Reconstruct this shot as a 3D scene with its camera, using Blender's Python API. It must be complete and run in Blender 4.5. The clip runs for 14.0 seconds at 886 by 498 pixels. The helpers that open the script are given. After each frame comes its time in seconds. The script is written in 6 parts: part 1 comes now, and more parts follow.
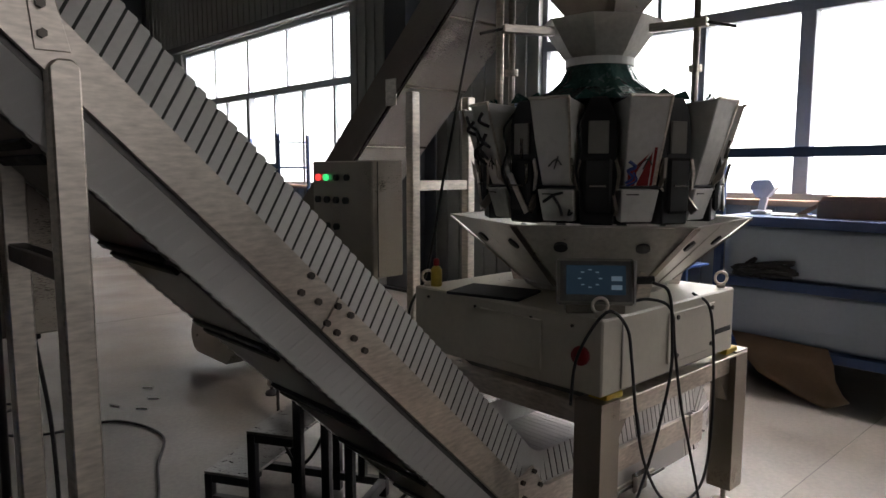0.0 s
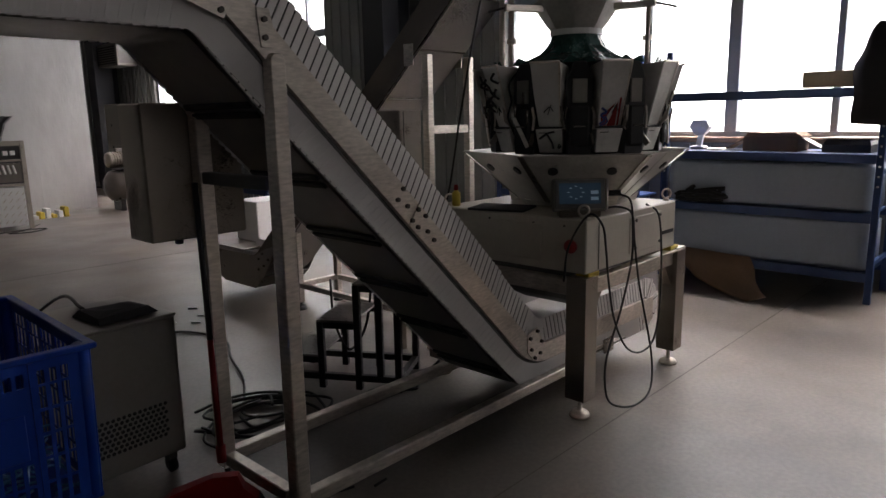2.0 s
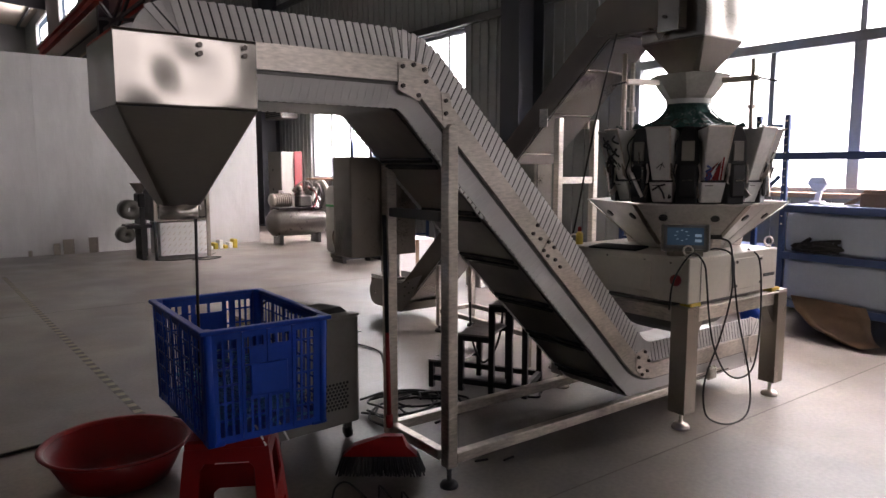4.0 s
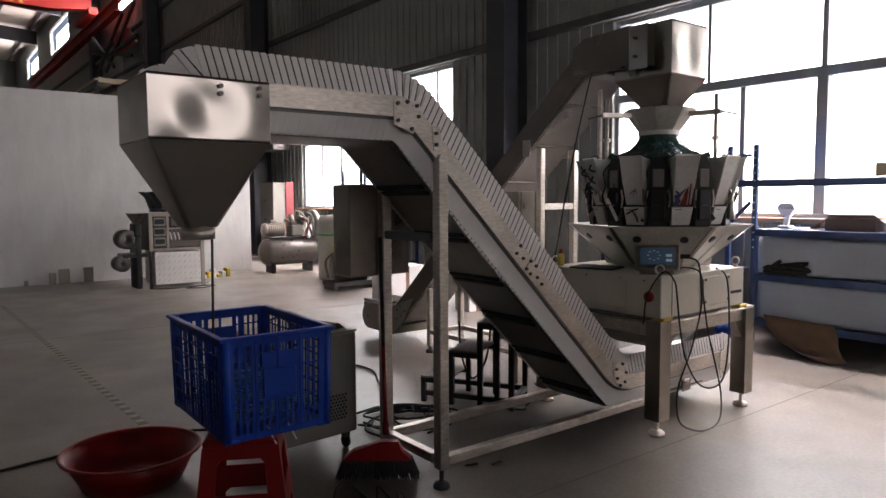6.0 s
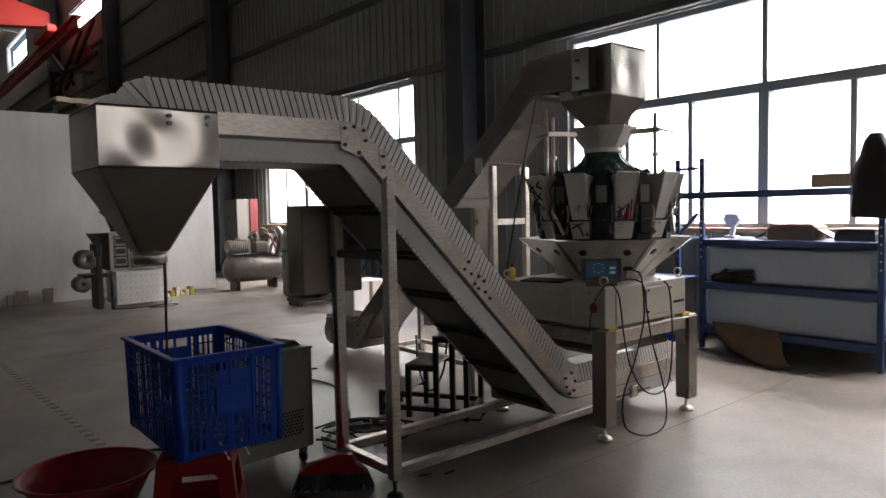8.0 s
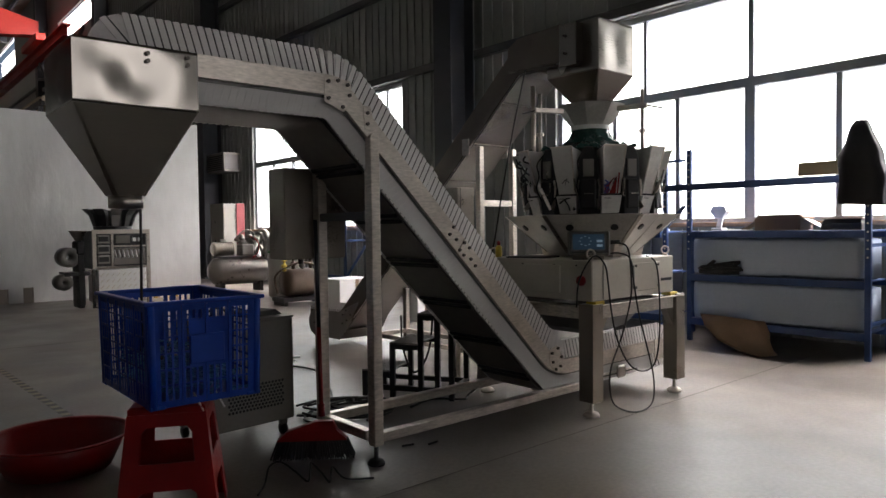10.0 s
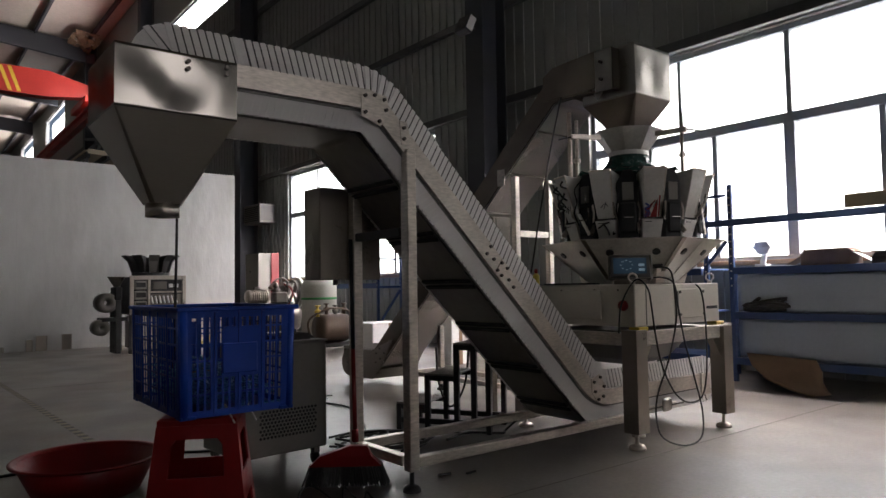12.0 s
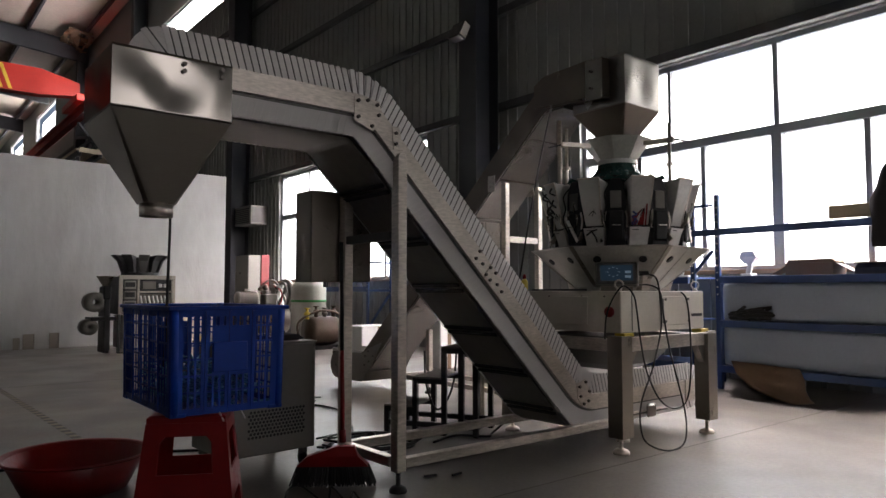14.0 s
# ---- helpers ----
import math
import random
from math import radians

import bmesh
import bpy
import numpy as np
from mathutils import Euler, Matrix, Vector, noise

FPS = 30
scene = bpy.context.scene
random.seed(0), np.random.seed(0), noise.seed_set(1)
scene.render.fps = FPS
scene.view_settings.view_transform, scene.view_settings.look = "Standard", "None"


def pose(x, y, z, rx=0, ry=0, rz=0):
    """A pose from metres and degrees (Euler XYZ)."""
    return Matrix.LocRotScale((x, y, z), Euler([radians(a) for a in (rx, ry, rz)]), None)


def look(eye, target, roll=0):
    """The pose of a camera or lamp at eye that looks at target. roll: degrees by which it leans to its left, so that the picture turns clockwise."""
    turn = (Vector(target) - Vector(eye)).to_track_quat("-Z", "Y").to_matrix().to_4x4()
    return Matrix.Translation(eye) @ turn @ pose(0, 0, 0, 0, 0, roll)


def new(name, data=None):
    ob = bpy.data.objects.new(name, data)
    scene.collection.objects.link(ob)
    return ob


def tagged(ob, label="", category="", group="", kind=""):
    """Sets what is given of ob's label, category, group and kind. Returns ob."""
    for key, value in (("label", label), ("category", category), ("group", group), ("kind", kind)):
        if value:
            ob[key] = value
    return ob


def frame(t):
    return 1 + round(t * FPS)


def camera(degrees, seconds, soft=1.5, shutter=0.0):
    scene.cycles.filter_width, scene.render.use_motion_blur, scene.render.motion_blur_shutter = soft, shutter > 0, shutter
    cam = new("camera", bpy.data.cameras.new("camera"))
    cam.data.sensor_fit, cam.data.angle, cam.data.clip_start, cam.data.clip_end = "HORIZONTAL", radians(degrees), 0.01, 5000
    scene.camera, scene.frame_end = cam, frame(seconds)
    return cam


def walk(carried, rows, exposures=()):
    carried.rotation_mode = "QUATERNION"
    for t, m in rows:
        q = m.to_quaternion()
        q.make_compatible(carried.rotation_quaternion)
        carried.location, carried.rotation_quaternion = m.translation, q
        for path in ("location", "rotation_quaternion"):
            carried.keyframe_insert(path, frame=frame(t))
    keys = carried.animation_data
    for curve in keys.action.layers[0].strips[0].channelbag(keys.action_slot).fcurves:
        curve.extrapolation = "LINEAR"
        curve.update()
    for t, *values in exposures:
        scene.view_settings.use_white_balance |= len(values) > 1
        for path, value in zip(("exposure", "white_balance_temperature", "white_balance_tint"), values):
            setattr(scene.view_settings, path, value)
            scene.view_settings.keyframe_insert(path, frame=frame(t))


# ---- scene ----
cam = camera(65.4, 14.0)
PATH = [
    (0, (-0.355, -1.509, 1.489), (0.995, -0.052, 1.26), -0.0),
    (0.5, (-0.612, -1.59, 1.482), (0.796, -0.193, 1.225), -0.7),
    (1, (-0.794, -1.704, 1.477), (0.632, -0.331, 1.191), 0.7),
    (1.5, (-0.992, -1.839, 1.477), (0.472, -0.515, 1.155), 0.0),
    (2, (-1.263, -1.938, 1.496), (0.169, -0.595, 1.116), -1.1),
    (2.5, (-1.457, -2.106, 1.518), (-0.165, -0.623, 1.157), 0.4),
    (3, (-1.661, -2.228, 1.528), (-0.481, -0.624, 1.346), -0.2),
    (3.5, (-1.811, -2.335, 1.522), (-0.616, -0.75, 1.275), -1.2),
    (4, (-1.858, -2.485, 1.513), (-0.672, -0.892, 1.275), 0.0),
    (4.2, (-1.871, -2.538, 1.52), (-0.663, -0.954, 1.341), 1.3),
    (6.3, (-2.071, -2.807, 1.487), (-0.861, -1.221, 1.342), -0.7),
    (6.5, (-2.071, -2.855, 1.501), (-0.883, -1.252, 1.365), -0.9),
    (7, (-2.067, -2.864, 1.525), (-0.827, -1.302, 1.383), -0.6),
    (7.5, (-2.07, -2.878, 1.526), (-0.804, -1.336, 1.389), -0.7),
    (8, (-2.064, -2.914, 1.525), (-0.776, -1.388, 1.409), -1.2),
    (10.3, (-1.994, -2.873, 1.197), (-0.667, -1.377, 1.162), -0.5),
    (10.5, (-1.97, -2.8, 1.188), (-0.637, -1.312, 1.283), -1.5),
    (11, (-1.958, -2.795, 1.026), (-0.636, -1.299, 1.134), -1.8),
    (11.5, (-1.987, -2.791, 1.013), (-0.704, -1.261, 1.127), -0.9),
    (12, (-1.984, -2.8, 1.005), (-0.74, -1.238, 1.113), -0.9),
    (12.5, (-2.001, -2.803, 1.012), (-0.799, -1.207, 1.108), -0.3),
    (13, (-2.009, -2.794, 1.014), (-0.786, -1.214, 1.092), 0.1),
    (13.5, (-2.013, -2.829, 1.011), (-0.773, -1.265, 1.124), -0.1),
    (14, (-2.012, -2.844, 0.998), (-0.747, -1.299, 1.12), -0.0),
]
EXPOSURES = [(0.0, -0.28, 6500, 15), (0.5, -0.68, 6500, 15), (1.0, -0.78, 6500, 16), (1.5, -0.78, 6500, 17), (2.0, -0.66, 6550, 19), (2.5, -0.42, 6600, 22), (3.0, 0.05, 6600, 23), (4.0, 0.52, 6600, 24),
             (6.5, 0.28, 6600, 21), (7.5, 0.06, 6550, 18), (8.2, -0.03, 6500, 15), (10.3, 0.0, 6500, 15), (12.0, -0.07, 6500, 17), (13.0, -0.02, 6550, 18), (14.0, 0.02, 6550, 18)]
walk(cam, [(t, look(eye, target, roll)) for t, eye, target, roll in PATH], EXPOSURES)

# ---- world and light ----
world = bpy.data.worlds.new("world")
scene.world = world
world.use_nodes = True
wn = world.node_tree.nodes
sky = wn.new("ShaderNodeTexSky")
sky.sky_type = "NISHITA"
sky.sun_disc = False
sky.sun_elevation, sky.sun_rotation = radians(48), radians(60)
world.node_tree.links.new(sky.outputs[0], wn["Background"].inputs[0])
wn["Background"].inputs[1].default_value = 0.05

WALL = 5.6          # inner face of the window wall (x)
SILL, TRANSOM, HEAD = 1.22, 2.8, 3.84
BAY = 9.45


def window_light(name, m, w, h, power):
    """Daylight from the sky in a window's opening."""
    la = bpy.data.lights.new(name, "AREA")
    la.shape, la.size, la.size_y, la.energy = "RECTANGLE", w, h, power
    la.color = (1.0, 0.915, 0.89)
    ob = new(name, la)
    ob.matrix_world = m
    return ob


SKY = 30.0          # watts for each square metre of opening
# an overcast sky is brightest high up: its light falls steeply through the windows
window_light("daylight", pose(WALL + 1.3, 0.425, 5.5, 0, 10, 0), 2.0, 6.6, SKY * 122)
window_light("daylight", pose(WALL + 1.6, 9.825, 5.8, 0, 22, 0), 2.4, 7.0, SKY * 94)
# added fill, unseen: high window bands in the end wall behind the camera and on the far side of the hall
window_light("daylight", pose(1.1, -15.7, 4.5, 90, 0, 0), 8.2, 3.8, SKY * 0.4)
window_light("daylight", pose(-17.8, 18.0, 4.6, 0, -90, 0), 3.0, 10.0, SKY * 0.4)
for y in (19.3, 28.7, 45.1, 56.5):
    window_light("daylight", pose(WALL + 0.35, y, 10.1 if y < 40 else 11.4, 0, 90, 0), 1.0, 5.9, SKY * 9)
sun = bpy.data.lights.new("sun", "SUN")
sun.energy, sun.angle, sun.color = 0.5, radians(20), (1.0, 0.97, 0.92)
new("sun", sun).matrix_world = look((2, 14, 20), (0, 0, 0))


# ---- materials ----
def mat(name, base, rough=0.5, metal=0.0, var=0.15, scale=6.0, fine=60.0, bump=0.1, stretch=(1, 1, 1), spec=0.5, dist=0.004, island=0.0, rvar=0.12):
    m = bpy.data.materials.new(name)
    m.use_nodes = True
    nt = m.node_tree
    n, l = nt.nodes, nt.links
    b = n["Principled BSDF"]
    b.inputs["Metallic"].default_value = metal
    b.inputs["Specular IOR Level"].default_value = spec
    co = n.new("ShaderNodeTexCoord")
    mp = n.new("ShaderNodeMapping")
    mp.inputs["Scale"].default_value = stretch
    l.new(co.outputs["Object"], mp.inputs["Vector"])
    big, small = n.new("ShaderNodeTexNoise"), n.new("ShaderNodeTexNoise")
    big.inputs["Scale"].default_value, big.inputs["Detail"].default_value = scale, 5
    small.inputs["Scale"].default_value, small.inputs["Detail"].default_value = fine, 3
    l.new(co.outputs["Object"], big.inputs["Vector"])
    l.new(mp.outputs[0], small.inputs["Vector"])
    add = n.new("ShaderNodeMath")
    add.operation = "MULTIPLY_ADD"
    add.inputs[1].default_value = 0.45
    l.new(small.outputs[0], add.inputs[0])
    half = n.new("ShaderNodeMath")
    half.operation = "MULTIPLY"
    half.inputs[1].default_value = 0.55
    l.new(big.outputs[0], half.inputs[0])
    l.new(half.outputs[0], add.inputs[2])
    fac = add.outputs[0]
    if island:
        info = n.new("ShaderNodeObjectInfo")
        mix = n.new("ShaderNodeMath")
        mix.operation = "MULTIPLY_ADD"
        mix.inputs[1].default_value = island
        l.new(info.outputs["Random"], mix.inputs[0])
        l.new(fac, mix.inputs[2])
        fac = mix.outputs[0]
    ramp = n.new("ShaderNodeMapRange")
    ramp.inputs["From Min"].default_value, ramp.inputs["From Max"].default_value = 0.3, 0.7
    ramp.inputs["To Min"].default_value, ramp.inputs["To Max"].default_value = 1 - var, 1 + var
    l.new(fac, ramp.inputs[0])
    col = n.new("ShaderNodeVectorMath")
    col.operation = "SCALE"
    col.inputs[0].default_value = base
    l.new(ramp.outputs[0], col.inputs["Scale"])
    l.new(col.outputs[0], b.inputs["Base Color"])
    rr = n.new("ShaderNodeMapRange")
    rr.inputs["From Min"].default_value, rr.inputs["From Max"].default_value = 0.3, 0.7
    rr.inputs["To Min"].default_value, rr.inputs["To Max"].default_value = max(0.03, rough - rvar), min(1, rough + rvar)
    l.new(fac, rr.inputs[0])
    l.new(rr.outputs[0], b.inputs["Roughness"])
    if bump and (metal < 0.75 or bump > 0.3):
        bu = n.new("ShaderNodeBump")
        bu.inputs["Strength"].default_value, bu.inputs["Distance"].default_value = bump, dist
        l.new(add.outputs[0], bu.inputs["Height"])
        l.new(bu.outputs[0], b.inputs["Normal"])
    return m


def glow(name, color, strength):
    m = bpy.data.materials.new(name)
    m.use_nodes = True
    n = m.node_tree.nodes
    b = n["Principled BSDF"]
    b.inputs["Base Color"].default_value = (*color, 1)
    b.inputs["Emission Color"].default_value = (*color, 1)
    b.inputs["Emission Strength"].default_value = strength
    return m


def glass(name, tint=(0.9, 0.95, 0.95)):
    m = bpy.data.materials.new(name)
    m.use_nodes = True
    n, l = m.node_tree.nodes, m.node_tree.links
    b = n["Principled BSDF"]
    b.inputs["Base Color"].default_value = (*tint, 1)
    b.inputs["Transmission Weight"].default_value = 1
    b.inputs["Roughness"].default_value = 0.02
    b.inputs["IOR"].default_value = 1.05
    return m


STEEL = mat("brushed_stainless", (0.64, 0.585, 0.525), 0.38, 1, 0.38, 3.5, 26, 0, (1, 1, 4), rvar=0.03)
STEEL_DULL = mat("dull_stainless", (0.33, 0.295, 0.255), 0.34, 1, 0.15, 4, 70, 0.1, (1, 1, 10))
STEEL_HOPPER = mat("polished_sheet_steel", (0.31, 0.29, 0.265), 0.18, 1, 0.10, 2.2, 12, 0, (1, 1, 4), rvar=0.03)
# feeder steel darkened: shade of its side facing away from windows, as colour
FEED_SHADED = mat("shaded_brownish_steel", (0.19, 0.16, 0.137), 0.36, 0.95, 0.2, 3, 60, 0.1, (1, 1, 8))
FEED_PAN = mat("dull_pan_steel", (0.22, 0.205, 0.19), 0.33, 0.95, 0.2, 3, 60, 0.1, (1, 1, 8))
CHUTE_STEEL = mat("dull_chute_steel", (0.40, 0.37, 0.33), 0.30, 1, 0.05, 1.2, 30, 0, (1, 1, 6), rvar=0.015)
PALE_BOARD = mat("pale_board", (0.45, 0.38, 0.28), 0.7, 0, 0.12, 4, 50, 0.1)
DRUM = mat("clouded_drum_plastic", (0.42, 0.42, 0.37), 0.45, 0, 0.15, 5, 40, 0.05)
INFEED = mat("dull_infeed_steel", (0.31, 0.29, 0.265), 0.31, 1, 0.15, 3, 50, 0, (1, 1, 8), rvar=0.06)
# darker steel: shade under rails and weigher put into colour; plain dark elsewhere
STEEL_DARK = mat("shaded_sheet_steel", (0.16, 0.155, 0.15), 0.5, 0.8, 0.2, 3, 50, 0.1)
UNDER_PAN = mat("grey_under_pan", (0.30, 0.285, 0.27), 0.42, 0.8, 0.2, 2.5, 20, 0.05)
BELT_GAP_SHADE = mat("belt_gap_shade", (0.035, 0.034, 0.034), 0.6, 0, 0.1, 8, 80, 0.05)
RETURN = mat("grey_return_skirt", (0.58, 0.57, 0.56), 0.45, 0, 0.10, 3, 140, 0.12, (14, 1, 1))
BELT = mat("grey_plastic_belt", (0.66, 0.645, 0.63), 0.5, 0, 0.10, 8, 80, 0.08, island=0.25)
CREAM = mat("painted_cream_steel", (0.58, 0.54, 0.46), 0.38, 0, 0.07, 2.5, 40, 0.05)
PAN = mat("scratched_pan_steel", (0.54, 0.52, 0.48), 0.38, 0.3, 0.2, 7, 50, 0.08)
BUCKET = mat("filmed_bucket_steel", (0.58, 0.568, 0.545), 0.4, 0.1, 0.16, 9, 45, 0.15, island=0.25)
BLACK = mat("black_rubber", (0.018, 0.018, 0.018), 0.55, 0, 0.2, 20, 90, 0.1)
BLACK_STEEL = mat("black_painted_steel", (0.02, 0.02, 0.021), 0.45, 0, 0.25, 12, 70, 0.15)
TREAD = mat("chequer_plate", (0.20, 0.19, 0.18), 0.35, 0.8, 0.3, 30, 120, 0.6, dist=0.006)
def concrete(name):
    """Trowelled floor: broad cloudy stains, smaller blotches, fine grain, worn sheen."""
    m = bpy.data.materials.new(name)
    m.use_nodes = True
    n, l = m.node_tree.nodes, m.node_tree.links
    b = n["Principled BSDF"]
    co = n.new("ShaderNodeTexCoord")

    def cloud(scale, detail, lo, hi, warp):
        t = n.new("ShaderNodeTexNoise")
        t.inputs["Scale"].default_value, t.inputs["Detail"].default_value, t.inputs["Distortion"].default_value = scale, detail, warp
        l.new(co.outputs["Object"], t.inputs["Vector"])
        r = n.new("ShaderNodeMapRange")
        r.inputs["From Min"].default_value, r.inputs["From Max"].default_value = 0.36, 0.64
        r.inputs["To Min"].default_value, r.inputs["To Max"].default_value = lo, hi
        l.new(t.outputs[0], r.inputs[0])
        return r.outputs[0]

    def times(a, c):
        k = n.new("ShaderNodeMath")
        k.operation = "MULTIPLY"
        l.new(a, k.inputs[0])
        l.new(c, k.inputs[1])
        return k.outputs[0]

    tone = times(times(cloud(0.55, 4, 0.84, 1.14, 0.6), cloud(2.3, 5, 0.88, 1.10, 0.5)), cloud(40.0, 6, 0.87, 1.10, 0.0))
    mix = n.new("ShaderNodeMix")
    mix.data_type = "RGBA"
    mix.inputs[6].default_value, mix.inputs[7].default_value = (0.130, 0.121, 0.110, 1), (0.150, 0.126, 0.098, 1)
    l.new(cloud(0.8, 5, 0.0, 1.0, 1.2), mix.inputs[0])
    col = n.new("ShaderNodeVectorMath")
    col.operation = "SCALE"
    l.new(mix.outputs[2], col.inputs[0])
    l.new(tone, col.inputs["Scale"])
    l.new(col.outputs[0], b.inputs["Base Color"])
    l.new(cloud(1.3, 3, 0.33, 0.44, 0.3), b.inputs["Roughness"])
    b.inputs["Specular IOR Level"].default_value = 0.85
    return m


CONCRETE = concrete("polished_concrete")
CUT = mat("floor_joint", (0.13, 0.12, 0.108), 0.8, 0, 0.2, 3, 30, 0.1)
TAPE_Y = mat("worn_yellow_tape", (0.29, 0.265, 0.19), 0.6, 0, 0.3, 14, 60, 0.1)
TAPE_K = mat("worn_black_tape", (0.115, 0.107, 0.095), 0.6, 0, 0.3, 14, 60, 0.1)
CLAD = mat("grey_wall_cladding", (0.25, 0.262, 0.25), 0.6, 0, 0.12, 0.7, 20, 0.05)
GIRT = mat("dark_green_grey_steel", (0.075, 0.08, 0.08), 0.6, 0, 0.15, 2, 30, 0.05)
COLUMN = mat("dark_blue_grey_column", (0.045, 0.05, 0.058), 0.6, 0, 0.15, 1.5, 30, 0.05)
WHITE_SHEET = mat("white_partition_panel", (0.56, 0.557, 0.545), 0.42, 0, 0.12, 0.5, 4, 0.5, (1, 1, 0.4), dist=0.06)
ROOF = mat("sandwich_roof_panel", (0.55, 0.50, 0.43), 0.7, 0, 0.15, 0.4, 9, 0.05)
FRAME_W = mat("window_aluminium", (0.30, 0.32, 0.35), 0.45, 0.2, 0.1, 3, 40, 0.05)
SILL_M = mat("wood_brown_sill", (0.30, 0.20, 0.13), 0.6, 0, 0.2, 3, 40, 0.1)
RED_CRANE = mat("red_crane_paint", (0.42, 0.024, 0.014), 0.45, 0, 0.12, 0.8, 15, 0.05)
STRIPE = mat("yellow_stripe_paint", (0.65, 0.42, 0.04), 0.5, 0, 0.1, 3, 30, 0.05)
RED_PLASTIC = mat("red_plastic", (0.22, 0.004, 0.004), 0.40, 0, 0.12, 5, 60, 0.06)
BLUE_PLASTIC = mat("blue_plastic", (0.003, 0.045, 0.33), 0.42, 0, 0.12, 6, 60, 0.06, spec=0.28)
BLUE_STEEL = mat("blue_rack_paint", (0.022, 0.055, 0.16), 0.42, 0, 0.18, 6, 50, 0.08)
FILM = mat("pale_film", (0.33, 0.39, 0.47), 0.4, 0, 0.06, 1.5, 30, 0.1)
CARD = mat("brown_cardboard", (0.20, 0.13, 0.08), 0.8, 0, 0.15, 4, 50, 0.15)
GREY_BOX = mat("grey_cabinet_paint", (0.24, 0.23, 0.205), 0.5, 0, 0.1, 3, 40, 0.06)
GREEN_FILM = mat("dark_green_plastic_film", (0.035, 0.085, 0.075), 0.22, 0, 0.4, 18, 60, 0.5, dist=0.01)
DARK_CLOTH = mat("dark_cloth", (0.03, 0.03, 0.033), 0.9, 0, 0.25, 8, 120, 0.4)
WHITE_P = mat("white_plastic", (0.72, 0.72, 0.70), 0.4, 0, 0.06, 5, 50, 0.05)
IRON = mat("cast_iron_grey", (0.17, 0.16, 0.145), 0.45, 0.6, 0.25, 9, 60, 0.2)
TANK = mat("grey_tank_paint", (0.15, 0.135, 0.12), 0.3, 0.6, 0.10, 2, 8, 0.0, rvar=0.04)
BOLT = mat("dark_bolt_steel", (0.12, 0.11, 0.10), 0.35, 1, 0.1, 20, 80, 0.05)
DARK_RED = mat("dark_red_enamel", (0.15, 0.012, 0.014), 0.45, 0, 0.12, 4, 40, 0.05)
RUST = mat("brown_oily_metal", (0.09, 0.065, 0.045), 0.5, 0.4, 0.3, 8, 50, 0.2)
YELLOW = mat("yellow_plastic", (0.62, 0.46, 0.06), 0.5, 0, 0.15, 8, 50, 0.05)
GREEN_BAND = mat("green_band", (0.05, 0.32, 0.09), 0.5, 0, 0.1, 8, 50, 0.05)
BLUE_INK = mat("blue_ink", (0.03, 0.05, 0.22), 0.5, 0, 0.1, 8, 50, 0.0)
SCREEN = glow("lit_screen", (0.04, 0.085, 0.13), 0.13)
ICON = glow("screen_icon", (0.35, 0.5, 0.6), 0.16)
LAMP_R = glow("red_pilot_lamp", (1.0, 0.06, 0.05), 1.6)
LAMP_G = glow("green_pilot_lamp", (0.05, 0.9, 0.25), 1.2)
GLASS = glass("window_glass")
FILL_SKY = glow("added_fill_sky", (1.0, 0.985, 0.96), 1.3)
SKYGLOW = glow("overcast_sky", (1.0, 0.985, 0.96), 3.3)
PRODUCT = mat("translucent_pieces", (0.12, 0.30, 0.55), 0.25, 0, 0.2, 10, 50, 0.05)


# ---- mesh helpers ----
def link(name, bm, material, parent=None, label="", smooth=False):
    me = bpy.data.meshes.new(name)
    bmesh.ops.recalc_face_normals(bm, faces=bm.faces)
    if smooth:
        for f in bm.faces:
            f.smooth = True
    bm.to_mesh(me)
    bm.free()
    me.materials.append(material)
    ob = new(name, me)
    if parent:
        ob.parent = parent
    if label:
        tagged(ob, label)
    return ob


def part(name, bm, material, parent, label="", smooth=False):
    return link(name, bm, material, parent, label, smooth)


def thing(name, at, label, category, group="", kind="", turn=0):
    ob = new(name)
    ob.matrix_basis = pose(*at, 0, 0, turn)
    ob.empty_display_size = 0.1
    return tagged(ob, label, category, group, kind)


def structure(name, bm, material, label="", parent=None, smooth=False):
    return tagged(link(name, bm, material, parent, label, smooth), kind="structure")


def bevel(bm, w, seg=1):
    if w:
        bmesh.ops.bevel(bm, geom=list(bm.edges), offset=w, segments=seg, affect="EDGES", clamp_overlap=True)
    return bm


def box(x0, x1, y0, y1, z0, z1, bv=0.0, bm=None):
    b = bmesh.new()
    bmesh.ops.create_cube(b, size=1)
    bmesh.ops.scale(b, vec=(x1 - x0, y1 - y0, z1 - z0), verts=b.verts)
    bmesh.ops.translate(b, vec=((x0 + x1) / 2, (y0 + y1) / 2, (z0 + z1) / 2), verts=b.verts)
    bevel(b, bv)
    return merge(bm, b) if bm is not None else b


def merge(bm, other, m=None):
    """Adds the geometry of other to bm."""
    if m is not None:
        bmesh.ops.transform(other, matrix=m, verts=other.verts)
    made = [bm.verts.new(v.co) for v in other.verts]
    other.verts.index_update()
    for f in other.faces:
        bm.faces.new([made[v.index] for v in f.verts])
    other.free()
    return bm


def moved(bm, m):
    bmesh.ops.transform(bm, matrix=m, verts=bm.verts)
    return bm


